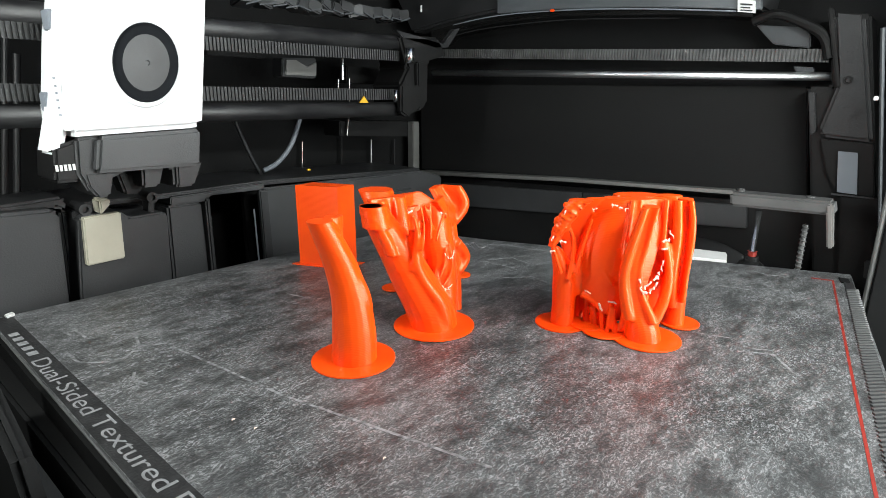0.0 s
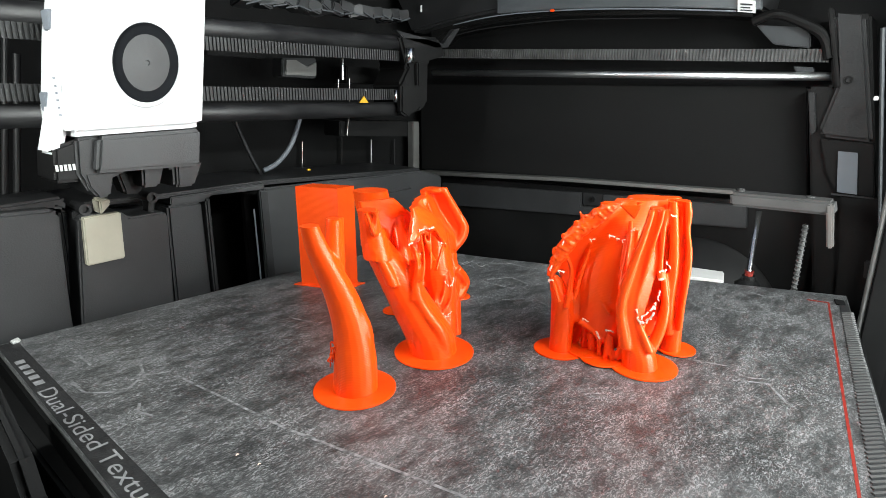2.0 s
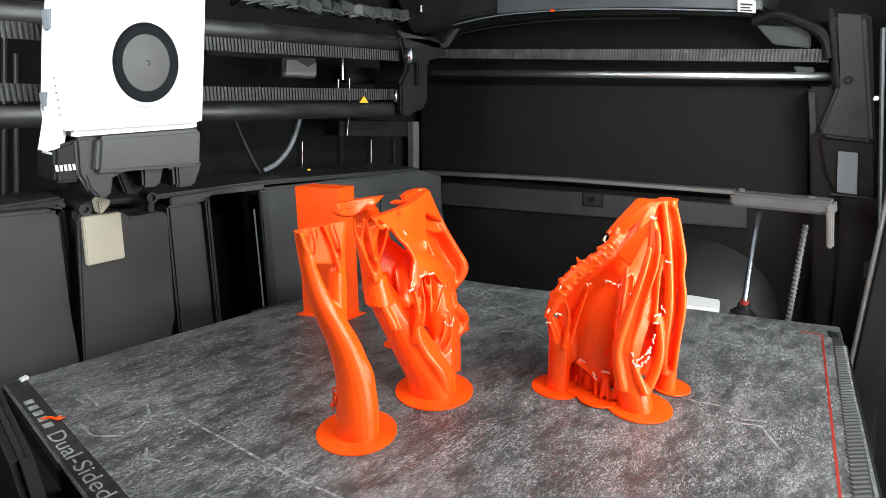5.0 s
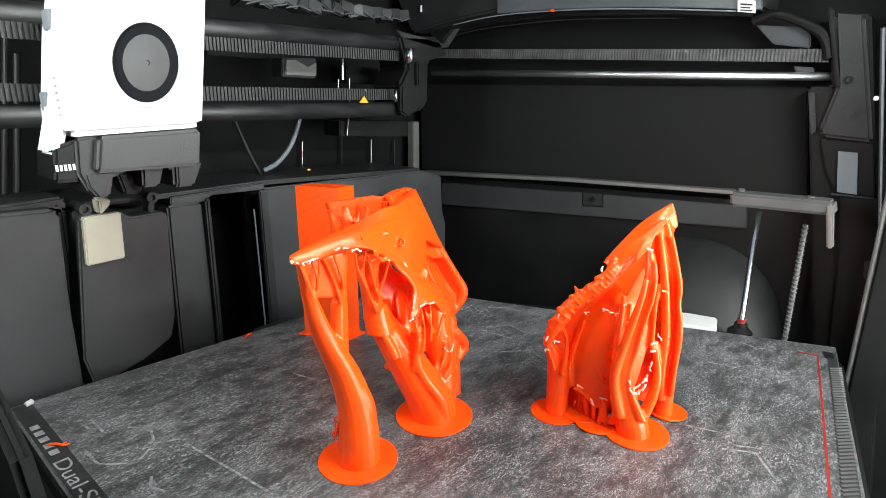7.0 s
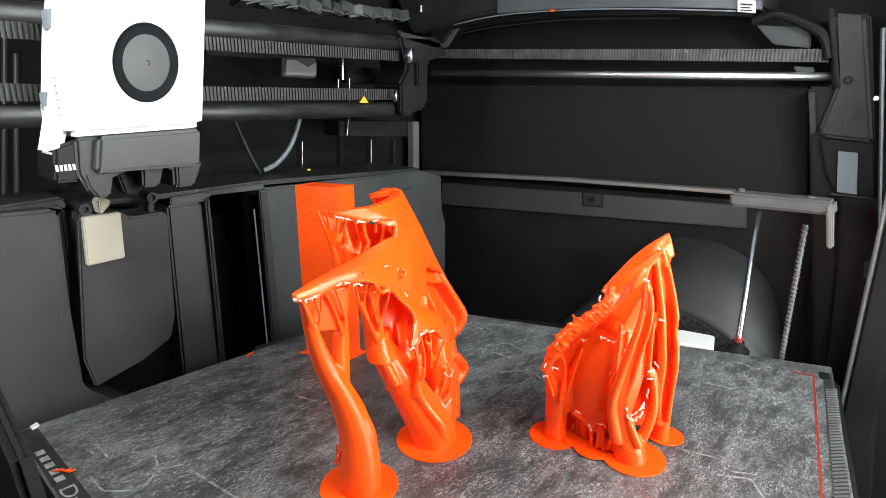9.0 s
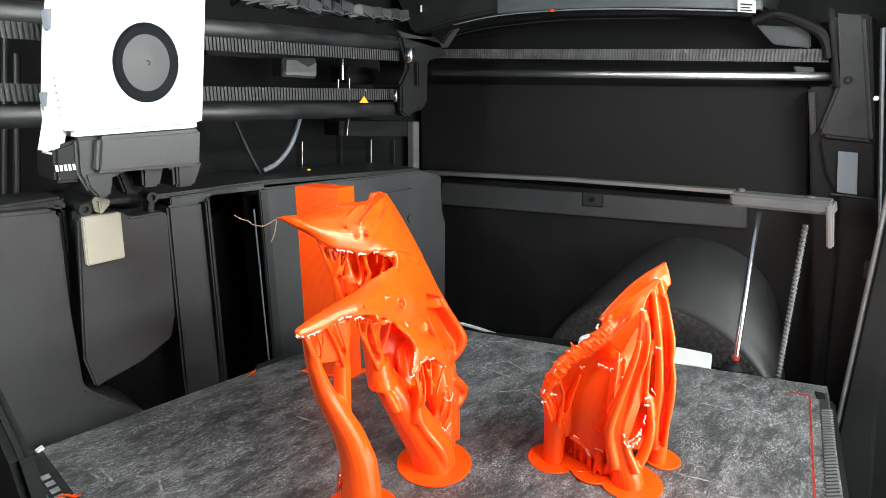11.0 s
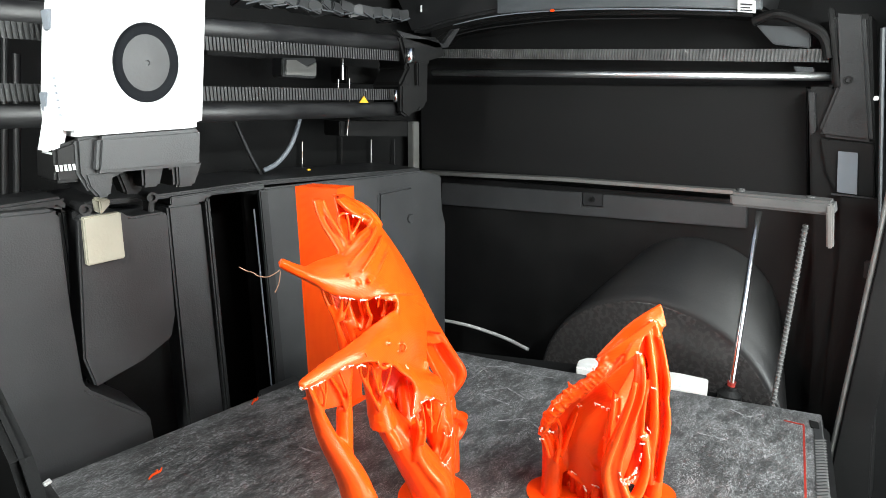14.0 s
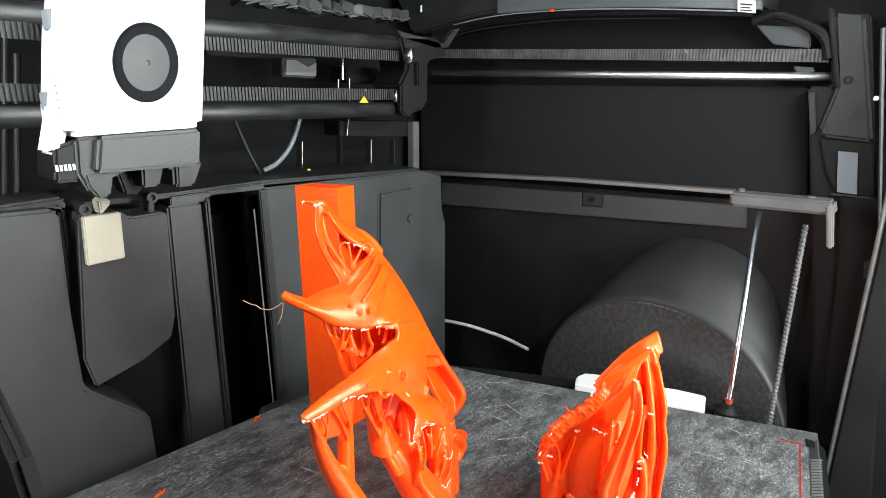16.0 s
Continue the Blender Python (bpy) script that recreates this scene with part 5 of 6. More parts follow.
    patch(bm, [[(0.1042, 0.15, 0.0103), (0.1117, 0.1491, 0.0114), (0.1161, 0.1507, 0.0131)],
               [(0.1036, 0.1505, 0.0144), (0.1101, 0.1504, 0.0156), (0.1152, 0.1513, 0.0181)],
               [(0.1054, 0.1516, 0.0197), (0.1097, 0.1507, 0.0216), (0.1147, 0.1518, 0.0249)]], 0.0014, 4, 4)
    tube(bm, [(0.1044, 0.1473, 0.0126, 0.0005), (0.1079, 0.147, 0.016, 0.0005), (0.109, 0.1474, 0.0209, 0.0005), (0.1091, 0.1486, 0.0258, 0.0005)], 4, 8)
    tube(bm, [(0.1036, 0.1479, 0.0153, 0.0005), (0.1064, 0.1483, 0.0195, 0.0005), (0.1074, 0.1487, 0.0243, 0.0006)], 4, 8)
    patch(bm, [[(0.0981, 0.1628, 0.0493), (0.1061, 0.1614, 0.0432), (0.1141, 0.1587, 0.0373)],
               [(0.0962, 0.1618, 0.0358), (0.1038, 0.1594, 0.0307), (0.1135, 0.1566, 0.0269)],
               [(0.0967, 0.1588, 0.024), (0.1031, 0.1561, 0.0202), (0.1119, 0.1541, 0.0163)]], 0.002, 5, 5)
    # ridge down the back and the sheet that joins it
    tube(bm, [(0.0958, 0.1751, 0.0899, 0.0009), (0.1005, 0.1738, 0.0869, 0.0011), (0.1054, 0.1736, 0.0841, 0.0012), (0.1085, 0.1711, 0.0795, 0.0014), (0.1114, 0.17, 0.0743, 0.0014), (0.1149, 0.1672, 0.0659, 0.0014), (0.1182, 0.1645, 0.0574, 0.0014), (0.122, 0.1613, 0.0486, 0.0014), (0.1255, 0.1585, 0.0408, 0.0015), (0.1265, 0.1563, 0.0363, 0.0017), (0.1251, 0.1562, 0.0327, 0.0017), (0.1209, 0.157, 0.0287, 0.0013)], 6, 12)
    patch(bm, [[(0.1086, 0.171, 0.0789), (0.1056, 0.1696, 0.0768), (0.0999, 0.1665, 0.0756)],
               [(0.1147, 0.1673, 0.0664), (0.1117, 0.1672, 0.0645), (0.1041, 0.1631, 0.0657)],
               [(0.1182, 0.1645, 0.0574), (0.117, 0.1667, 0.0547), (0.1102, 0.1632, 0.0563)],
               [(0.122, 0.1613, 0.0486), (0.1214, 0.1657, 0.0444), (0.1132, 0.1633, 0.0471)],
               [(0.1257, 0.1583, 0.0403), (0.1239, 0.1623, 0.0367), (0.1142, 0.1599, 0.0402)],
               [(0.1269, 0.156, 0.0347), (0.1228, 0.1581, 0.0323), (0.1134, 0.1554, 0.036)],
               [(0.121, 0.157, 0.0278), (0.1162, 0.1557, 0.0289), (0.1097, 0.1533, 0.0314)]], 0.002, 5, 5)
    patch(bm, [[(0.0991, 0.1723, 0.0965), (0.0965, 0.1719, 0.0924), (0.0909, 0.1687, 0.0884)],
               [(0.1076, 0.1719, 0.0851), (0.1035, 0.1713, 0.0814), (0.0958, 0.1673, 0.0793)],
               [(0.1152, 0.1669, 0.0679), (0.11, 0.1673, 0.0663), (0.0986, 0.1624, 0.0694)],
               [(0.1232, 0.1616, 0.0495), (0.1176, 0.1624, 0.049), (0.1067, 0.1609, 0.0538)]], 0.002, 5, 5)
    tube(bm, [(0.1171, 0.1524, 0.0238, 0.002), (0.1215, 0.1514, 0.018, 0.0017), (0.118, 0.1517, 0.0135, 0.0017)], 4, 10)
    layers += layered(t, merged(bm, 0.00048, 1), NOZZLE, LAYER, ORANGE)
    for k, (x, y, r) in enumerate(((0.0676, 0.1491, 0.0119), (0.1004, 0.1476, 0.0131), (0.1453, 0.1733, 0.0044), (0.1161, 0.1825, 0.0044))):
        brim(t, x, y, r, k * 0.00012)
    # a curl of loose filament at the foot of the front support
    curl = bmesh.new()
    rnd = random.Random(3)
    for k in range(9):
        x, y, z = CURL[0] + rnd.uniform(-0.0012, 0.0012), CURL[1] + rnd.uniform(-0.0012, 0.0012), CURL[2] + rnd.uniform(-0.002, 0.003)
        tube(curl, [(x, y, z, 0.0003), (x - 0.001, y + 0.0012, z + rnd.uniform(-0.003, 0.001), 0.00025), (x - 0.0016 + rnd.uniform(-0.001, 0.002), y + 0.002, z - rnd.uniform(0.001, 0.006), 0.00015)], 4, 6)
    layers.append((part("loose_curl", curl, ORANGE, t, "loose curl of filament"), NOZZLE + DROP * 1.2))
    # pale support tips
    tips = (([(0.0459, 0.1442, 0.0683), (0.0485, 0.144, 0.0673), (0.0514, 0.1442, 0.0673), (0.0538, 0.1442, 0.0678)], 0.0006),
            ([(0.0574, 0.1445, 0.0681), (0.0597, 0.1439, 0.0686), (0.063, 0.1438, 0.0682)], 0.0005),
            ([(0.0641, 0.1435, 0.0674), (0.0689, 0.1435, 0.0662)], 0.0006),
            ([(0.077, 0.1465, 0.0614), (0.0793, 0.1459, 0.0609)], 0.0006),
            ([(0.0909, 0.1448, 0.0437), (0.0949, 0.1428, 0.0441)], 0.0006),
            ([(0.0861, 0.1448, 0.0403), (0.0882, 0.1444, 0.0404)], 0.0006),
            ([(0.087, 0.1447, 0.042), (0.0886, 0.1454, 0.0451), (0.0891, 0.1456, 0.0476)], 0.0003),
            ([(0.1016, 0.1457, 0.0375), (0.1046, 0.1459, 0.0369)], 0.0005),
            ([(0.1035, 0.1468, 0.013), (0.1054, 0.1464, 0.0114), (0.1101, 0.1478, 0.0121)], 0.0004),
            ([(0.1063, 0.1483, 0.0231), (0.1078, 0.1477, 0.0212), (0.1093, 0.1472, 0.0219), (0.1102, 0.1477, 0.0235)], 0.0004),
            ([(0.0851, 0.1456, 0.0586), (0.086, 0.1456, 0.0573)], 0.0003),
            ([(0.0692, 0.1562, 0.0831), (0.0725, 0.1548, 0.0818), (0.0779, 0.1542, 0.0801)], 0.0006),
            ([(0.0808, 0.1537, 0.0803), (0.0825, 0.1536, 0.0801)], 0.0005),
            ([(0.0851, 0.1541, 0.0783), (0.0873, 0.1535, 0.0779)], 0.0006),
            ([(0.077, 0.1762, 0.1156), (0.0802, 0.175, 0.1159)], 0.0008),
            ([(0.084, 0.1699, 0.1034), (0.0868, 0.1683, 0.102), (0.0889, 0.1672, 0.1009)], 0.0004),
            ([(0.0755, 0.1801, 0.1164), (0.0761, 0.1796, 0.1162)], 0.0004))
    rnd = random.Random(11)
    for pts, r in tips:
        ob = part("support_tip", ragged(pts, r, rnd), PALE, t, "pale support tip")
        layers.append((ob, max(p[2] for p in pts) + r))
    return t, layers, NOZZLE


def flame():
    """The shorter print: a leaf-shaped body held by curved supports."""
    t = thing("leaf_shaped_print", "orange pointed leaf-shaped print between curved supports", "printed figure")
    bm = bmesh.new()
    # the three standing supports
    tube(bm, [(0.1294, 0.1172, -0.0047, 0.004), (0.1294, 0.1171, -0.0015, 0.0038), (0.1295, 0.117, 0.006, 0.0037), (0.1295, 0.117, 0.0126, 0.0039), (0.1284, 0.1171, 0.0184, 0.0034), (0.1269, 0.1184, 0.0238, 0.0023), (0.1256, 0.1191, 0.0268, 0.0013)], 6, 18, level=True)
    tube(bm, [(0.1313, 0.1148, 0.0104, 0.0023), (0.1318, 0.1133, 0.0215, 0.0021), (0.1325, 0.1113, 0.0313, 0.0019), (0.1331, 0.1098, 0.0377, 0.0017)], 5, 14, level=True)
    tube(bm, [(0.1254, 0.1136, 0.0168, 0.0009), (0.1265, 0.1133, 0.0237, 0.0009), (0.1265, 0.1135, 0.0298, 0.0007), (0.1249, 0.115, 0.035, 0.0007)], 4, 8)
    tube(bm, [(0.1237, 0.1154, 0.0189, 0.0007), (0.1231, 0.117, 0.0238, 0.0007), (0.1227, 0.1182, 0.027, 0.0006)], 4, 8)
    tube(bm, [(0.126, 0.1117, 0.0193, 0.0006), (0.1275, 0.1106, 0.0273, 0.0006), (0.1291, 0.109, 0.0365, 0.0005)], 4, 8)
    tube(bm, [(0.1351, 0.0918, -0.003, 0.0056), (0.135, 0.092, -0.0005, 0.0054), (0.1348, 0.0927, 0.0045, 0.005), (0.1341, 0.0947, 0.0099, 0.004), (0.1324, 0.0964, 0.0172, 0.0033), (0.1314, 0.0962, 0.0228, 0.0031), (0.1309, 0.0948, 0.0305, 0.0028), (0.1305, 0.093, 0.0389, 0.0024), (0.1311, 0.0911, 0.0476, 0.0022), (0.1323, 0.0908, 0.0546, 0.0018), (0.1341, 0.0918, 0.0592, 0.0015), (0.1348, 0.0927, 0.0616, 0.001)], 6, 18, level=True)
    tube(bm, [(0.1307, 0.0952, 0.0071, 0.0022), (0.1293, 0.0962, 0.0126, 0.0018), (0.128, 0.097, 0.0196, 0.0014), (0.1271, 0.0965, 0.0249, 0.0014), (0.1266, 0.0948, 0.0322, 0.0014), (0.1263, 0.0926, 0.0405, 0.0012), (0.1269, 0.0909, 0.0486, 0.001), (0.1282, 0.0904, 0.055, 0.0008)], 5, 12, level=True)
    tube(bm, [(0.133, 0.0888, 0.0068, 0.0018), (0.1323, 0.0908, 0.0114, 0.0014), (0.1314, 0.0933, 0.0175, 0.0011), (0.1303, 0.0934, 0.0239, 0.0009), (0.1298, 0.0918, 0.0319, 0.0009), (0.1293, 0.0903, 0.0402, 0.0008), (0.1298, 0.0888, 0.0483, 0.0008), (0.1308, 0.0888, 0.0546, 0.0008), (0.1325, 0.0901, 0.0591, 0.0007)], 5, 10, level=True)
    tube(bm, [(0.153, 0.089, -0.0038, 0.0036), (0.153, 0.0891, -0.0011, 0.0034), (0.1521, 0.0887, 0.0069, 0.0029), (0.1512, 0.0883, 0.0172, 0.0027), (0.1503, 0.0878, 0.0272, 0.0028), (0.1502, 0.088, 0.0339, 0.0026), (0.149, 0.0886, 0.0416, 0.0022), (0.1489, 0.0888, 0.0474, 0.0024), (0.1473, 0.0901, 0.0561, 0.0021), (0.1468, 0.0918, 0.0633, 0.0019), (0.1454, 0.0928, 0.0689, 0.0012)], 6, 18, level=True)
    tube(bm, [(0.1488, 0.089, 0.0072, 0.0015), (0.1466, 0.0891, 0.0189, 0.0015), (0.1457, 0.0888, 0.0297, 0.0017), (0.1446, 0.0889, 0.038, 0.0014), (0.1441, 0.0903, 0.0494, 0.0014), (0.1435, 0.092, 0.0585, 0.0014), (0.143, 0.0935, 0.0666, 0.001)], 5, 12, level=True)
    tube(bm, [(0.1488, 0.0859, 0.0096, 0.0011), (0.1479, 0.0854, 0.0197, 0.0009), (0.1471, 0.0849, 0.0305, 0.0011), (0.1469, 0.0852, 0.0373, 0.0009), (0.1466, 0.0863, 0.043, 0.0009), (0.1465, 0.0866, 0.0487, 0.0011), (0.1459, 0.0883, 0.0569, 0.0009), (0.1452, 0.0903, 0.064, 0.0009)], 5, 10, level=True)
    tube(bm, [(0.1384, 0.0914, 0.0032, 0.0022), (0.1412, 0.0895, 0.0103, 0.0019), (0.1425, 0.0888, 0.0183, 0.0015), (0.1432, 0.0899, 0.0246, 0.0011), (0.1428, 0.0909, 0.0301, 0.0009)], 5, 12, level=True)
    tube(bm, [(0.1363, 0.0914, 0.0077, 0.0009), (0.1368, 0.0929, 0.0114, 0.0007), (0.1379, 0.093, 0.0134, 0.0006)], 4, 8)
    tube(bm, [(0.1417, 0.0911, 0.0274, 0.0009), (0.1425, 0.0917, 0.0339, 0.0007), (0.1425, 0.092, 0.0417, 0.0009), (0.1434, 0.0922, 0.0491, 0.0011)], 4, 8)
    # leaf-shaped body
    patch(bm, [[(0.1462, 0.0933, 0.069), (0.1465, 0.0925, 0.0678), (0.1498, 0.0921, 0.0659)],
               [(0.1418, 0.1, 0.0606), (0.1432, 0.0959, 0.0592), (0.1483, 0.0934, 0.0566)],
               [(0.1363, 0.1064, 0.0494), (0.1385, 0.1002, 0.0475), (0.1461, 0.0938, 0.044)],
               [(0.1332, 0.1094, 0.0378), (0.1349, 0.1014, 0.0376), (0.144, 0.0935, 0.0328)],
               [(0.1317, 0.1136, 0.0267), (0.1325, 0.1022, 0.0262), (0.1416, 0.0945, 0.0211)],
               [(0.1326, 0.1141, 0.0155), (0.1322, 0.1031, 0.0146), (0.1399, 0.0963, 0.0106)],
               [(0.1335, 0.1116, 0.0104), (0.133, 0.104, 0.0064), (0.138, 0.0987, 0.0023)]], 0.003, 6, 6)
    tube(bm, [(0.1397, 0.1059, 0.0046, 0.0043), (0.1422, 0.1078, 0.0137, 0.0075), (0.1437, 0.1065, 0.0266, 0.0081), (0.1458, 0.1036, 0.0393, 0.0072), (0.1472, 0.0996, 0.052, 0.0052), (0.1488, 0.095, 0.0641, 0.0025), (0.1486, 0.0925, 0.0729, 0.0005)], 6, 20, 0.6)
    tube(bm, [(0.1468, 0.0948, 0.0058, 0.0035), (0.1499, 0.095, 0.0153, 0.0051), (0.151, 0.0949, 0.0298, 0.005), (0.1511, 0.0945, 0.0462, 0.0041), (0.1505, 0.0932, 0.0603, 0.0027)], 5, 16, 0.6)
    tube(bm, [(0.1314, 0.1085, 0.0322, 0.0005), (0.1319, 0.1039, 0.0313, 0.0005), (0.1325, 0.0993, 0.0281, 0.0005)], 4, 8)
    tube(bm, [(0.1309, 0.1099, 0.0225, 0.0005), (0.1304, 0.1051, 0.0211, 0.0005), (0.1307, 0.1013, 0.0167, 0.0005)], 4, 8)
    tube(bm, [(0.1346, 0.0992, 0.0461, 0.0007), (0.1337, 0.0989, 0.0388, 0.0009), (0.1315, 0.099, 0.0297, 0.0009), (0.1305, 0.0989, 0.0252, 0.0007)], 4, 8)
    tube(bm, [(0.1372, 0.0978, 0.0427, 0.0005), (0.1364, 0.0973, 0.0373, 0.0005), (0.1354, 0.097, 0.0348, 0.0005)], 4, 8)
    tube(bm, [(0.1303, 0.1117, 0.011, 0.0006), (0.1308, 0.1072, 0.0094, 0.0006), (0.1308, 0.1042, 0.007, 0.0006)], 4, 8)
    patch(bm, [[(0.1345, 0.0935, 0.0612), (0.1349, 0.0923, 0.0599)],
               [(0.1308, 0.0981, 0.0553), (0.1321, 0.0943, 0.0541)],
               [(0.1288, 0.1006, 0.0512), (0.1303, 0.0964, 0.0473)]], 0.001, 5, 5)
    patch(bm, [[(0.1435, 0.0921, 0.0705), (0.1437, 0.0913, 0.0692)],
               [(0.1366, 0.0995, 0.0626), (0.1376, 0.0968, 0.0608)],
               [(0.1332, 0.1062, 0.0557), (0.1325, 0.1024, 0.054)]], 0.0012, 5, 5)
    patch(bm, [[(0.1377, 0.0964, 0.0627), (0.142, 0.0934, 0.0656)],
               [(0.1353, 0.0974, 0.0576), (0.1396, 0.094, 0.0627)],
               [(0.136, 0.0983, 0.0488), (0.1384, 0.0946, 0.0565)]], 0.0012, 4, 4)
    patch(bm, [[(0.1487, 0.0924, 0.074), (0.149, 0.0915, 0.071), (0.1503, 0.0908, 0.0664)],
               [(0.145, 0.0968, 0.0701), (0.1446, 0.095, 0.0683), (0.1451, 0.0935, 0.0652)],
               [(0.1414, 0.1012, 0.0649), (0.1409, 0.0995, 0.0628), (0.1417, 0.0973, 0.0597)],
               [(0.1362, 0.1069, 0.0555), (0.1359, 0.1047, 0.0542), (0.1358, 0.1019, 0.0523)]], 0.002, 5, 5)
    patch(bm, [[(0.1317, 0.1198, 0.0293), (0.1347, 0.1142, 0.0362), (0.1376, 0.1058, 0.0449)],
               [(0.1339, 0.1194, 0.0185), (0.1368, 0.1141, 0.0246), (0.1372, 0.1069, 0.031)],
               [(0.1354, 0.1183, 0.0094), (0.137, 0.1138, 0.0138), (0.1357, 0.1082, 0.0186)],
               [(0.1358, 0.117, -0.001), (0.1362, 0.113, 0.0033), (0.1357, 0.1084, 0.0081)]], 0.0016, 5, 5)
    patch(bm, [[(0.1267, 0.1188, 0.0294), (0.1301, 0.1183, 0.0237), (0.1339, 0.1165, 0.0141)],
               [(0.1286, 0.1133, 0.0397), (0.1332, 0.1124, 0.034), (0.1371, 0.1105, 0.0257)],
               [(0.1314, 0.1084, 0.0453), (0.1362, 0.1067, 0.0395), (0.1393, 0.104, 0.0332)],
               [(0.1338, 0.1046, 0.0506), (0.1388, 0.1025, 0.0447), (0.1418, 0.0999, 0.0397)],
               [(0.1371, 0.1014, 0.0571), (0.1411, 0.0989, 0.0519), (0.1452, 0.0963, 0.0465)]], 0.0018, 5, 5)
    # short props under the body
    tube(bm, [(0.1347, 0.1111, -0.0002, 0.0012), (0.1345, 0.1117, 0.0095, 0.001)], 4, 8)
    tube(bm, [(0.1366, 0.1147, -0.0013, 0.0016), (0.1366, 0.1149, 0.008, 0.0012)], 4, 8)
    tube(bm, [(0.135, 0.1071, -0.0031, 0.0018), (0.1345, 0.1087, 0.007, 0.0016)], 4, 8)
    tube(bm, [(0.1329, 0.104, -0.0028, 0.001), (0.1316, 0.1047, 0.0063, 0.0008)], 4, 8)
    tube(bm, [(0.1314, 0.1023, 0.0004, 0.0008), (0.1307, 0.1013, 0.0097, 0.0006)], 4, 8)
    tube(bm, [(0.1322, 0.1, -0.0001, 0.0008), (0.131, 0.1006, 0.0093, 0.0007)], 4, 8)
    tube(bm, [(0.1327, 0.0986, 0.0014, 0.0009), (0.132, 0.0976, 0.0081, 0.0007)], 4, 8)
    tube(bm, [(0.1355, 0.1027, -0.0031, 0.0023), (0.1353, 0.1034, 0.0056, 0.0023)], 4, 8)
    # ragged spine, wound with loose rings of filament
    spine = [(0.1225, 0.1186, 0.0273, 0.0009), (0.1231, 0.1171, 0.0321, 0.0017), (0.1239, 0.1146, 0.0376, 0.0022), (0.126, 0.1117, 0.0423, 0.0022), (0.1285, 0.1077, 0.0464, 0.0021), (0.1308, 0.104, 0.0513, 0.0019), (0.1348, 0.1017, 0.0558, 0.0016), (0.14, 0.099, 0.0616, 0.0012)]
    tube(bm, spine, 7, 14)
    rnd = random.Random(7)
    line = curve_points(spine, 10)
    for i in range(1, len(line) - 1):
        p = line[i]
        d = Vector(line[i + 1][:3] - line[i - 1][:3]).normalized()
        one = d.cross(Vector((0.74, 0.67, 0.05))).normalized()
        two = one.cross(d)
        r = p[3] * rnd.uniform(0.95, 1.1)
        if i % 2:
            a0 = rnd.uniform(0, 6.28)
            ring = [Vector(p[:3]) + one * r * math.cos(a0 + k * 0.5) + two * r * math.sin(a0 + k * 0.5) for k in range(rnd.randint(7, 13))]
            tube(bm, [(*q, rnd.uniform(0.0003, 0.0005)) for q in ring], 2, 6)
        if rnd.random() < 0.5:
            q = Vector(p[:3]) - one * r * rnd.choice((-1, 1))
            tube(bm, [(*q, 0.0008), (q.x - 0.0006, q.y - 0.0003, q.z + rnd.uniform(0.0005, 0.0014), 0.0004)], 2, 6)
    q = Vector(line[34][:3])
    tube(bm, [(q.x - 0.0008, q.y + 0.0016, q.z + 0.0045, 0.0003), (q.x - 0.0004, q.y + 0.0010, q.z + 0.003, 0.0006), (q.x, q.y, q.z + 0.001, 0.001)], 3, 7)
    layers = layered(t, merged(bm, 0.00042, 1), LEAF_NOZZLE, LAYER, ORANGE)
    for k, (x, y, r) in enumerate(((0.1296, 0.1174, 0.0085), (0.1359, 0.0915, 0.0104), (0.1546, 0.0878, 0.0063), (0.1319, 0.1035, 0.0069), (0.1331, 0.1098, 0.0059))):
        brim(t, x, y, r, k * 0.00012)
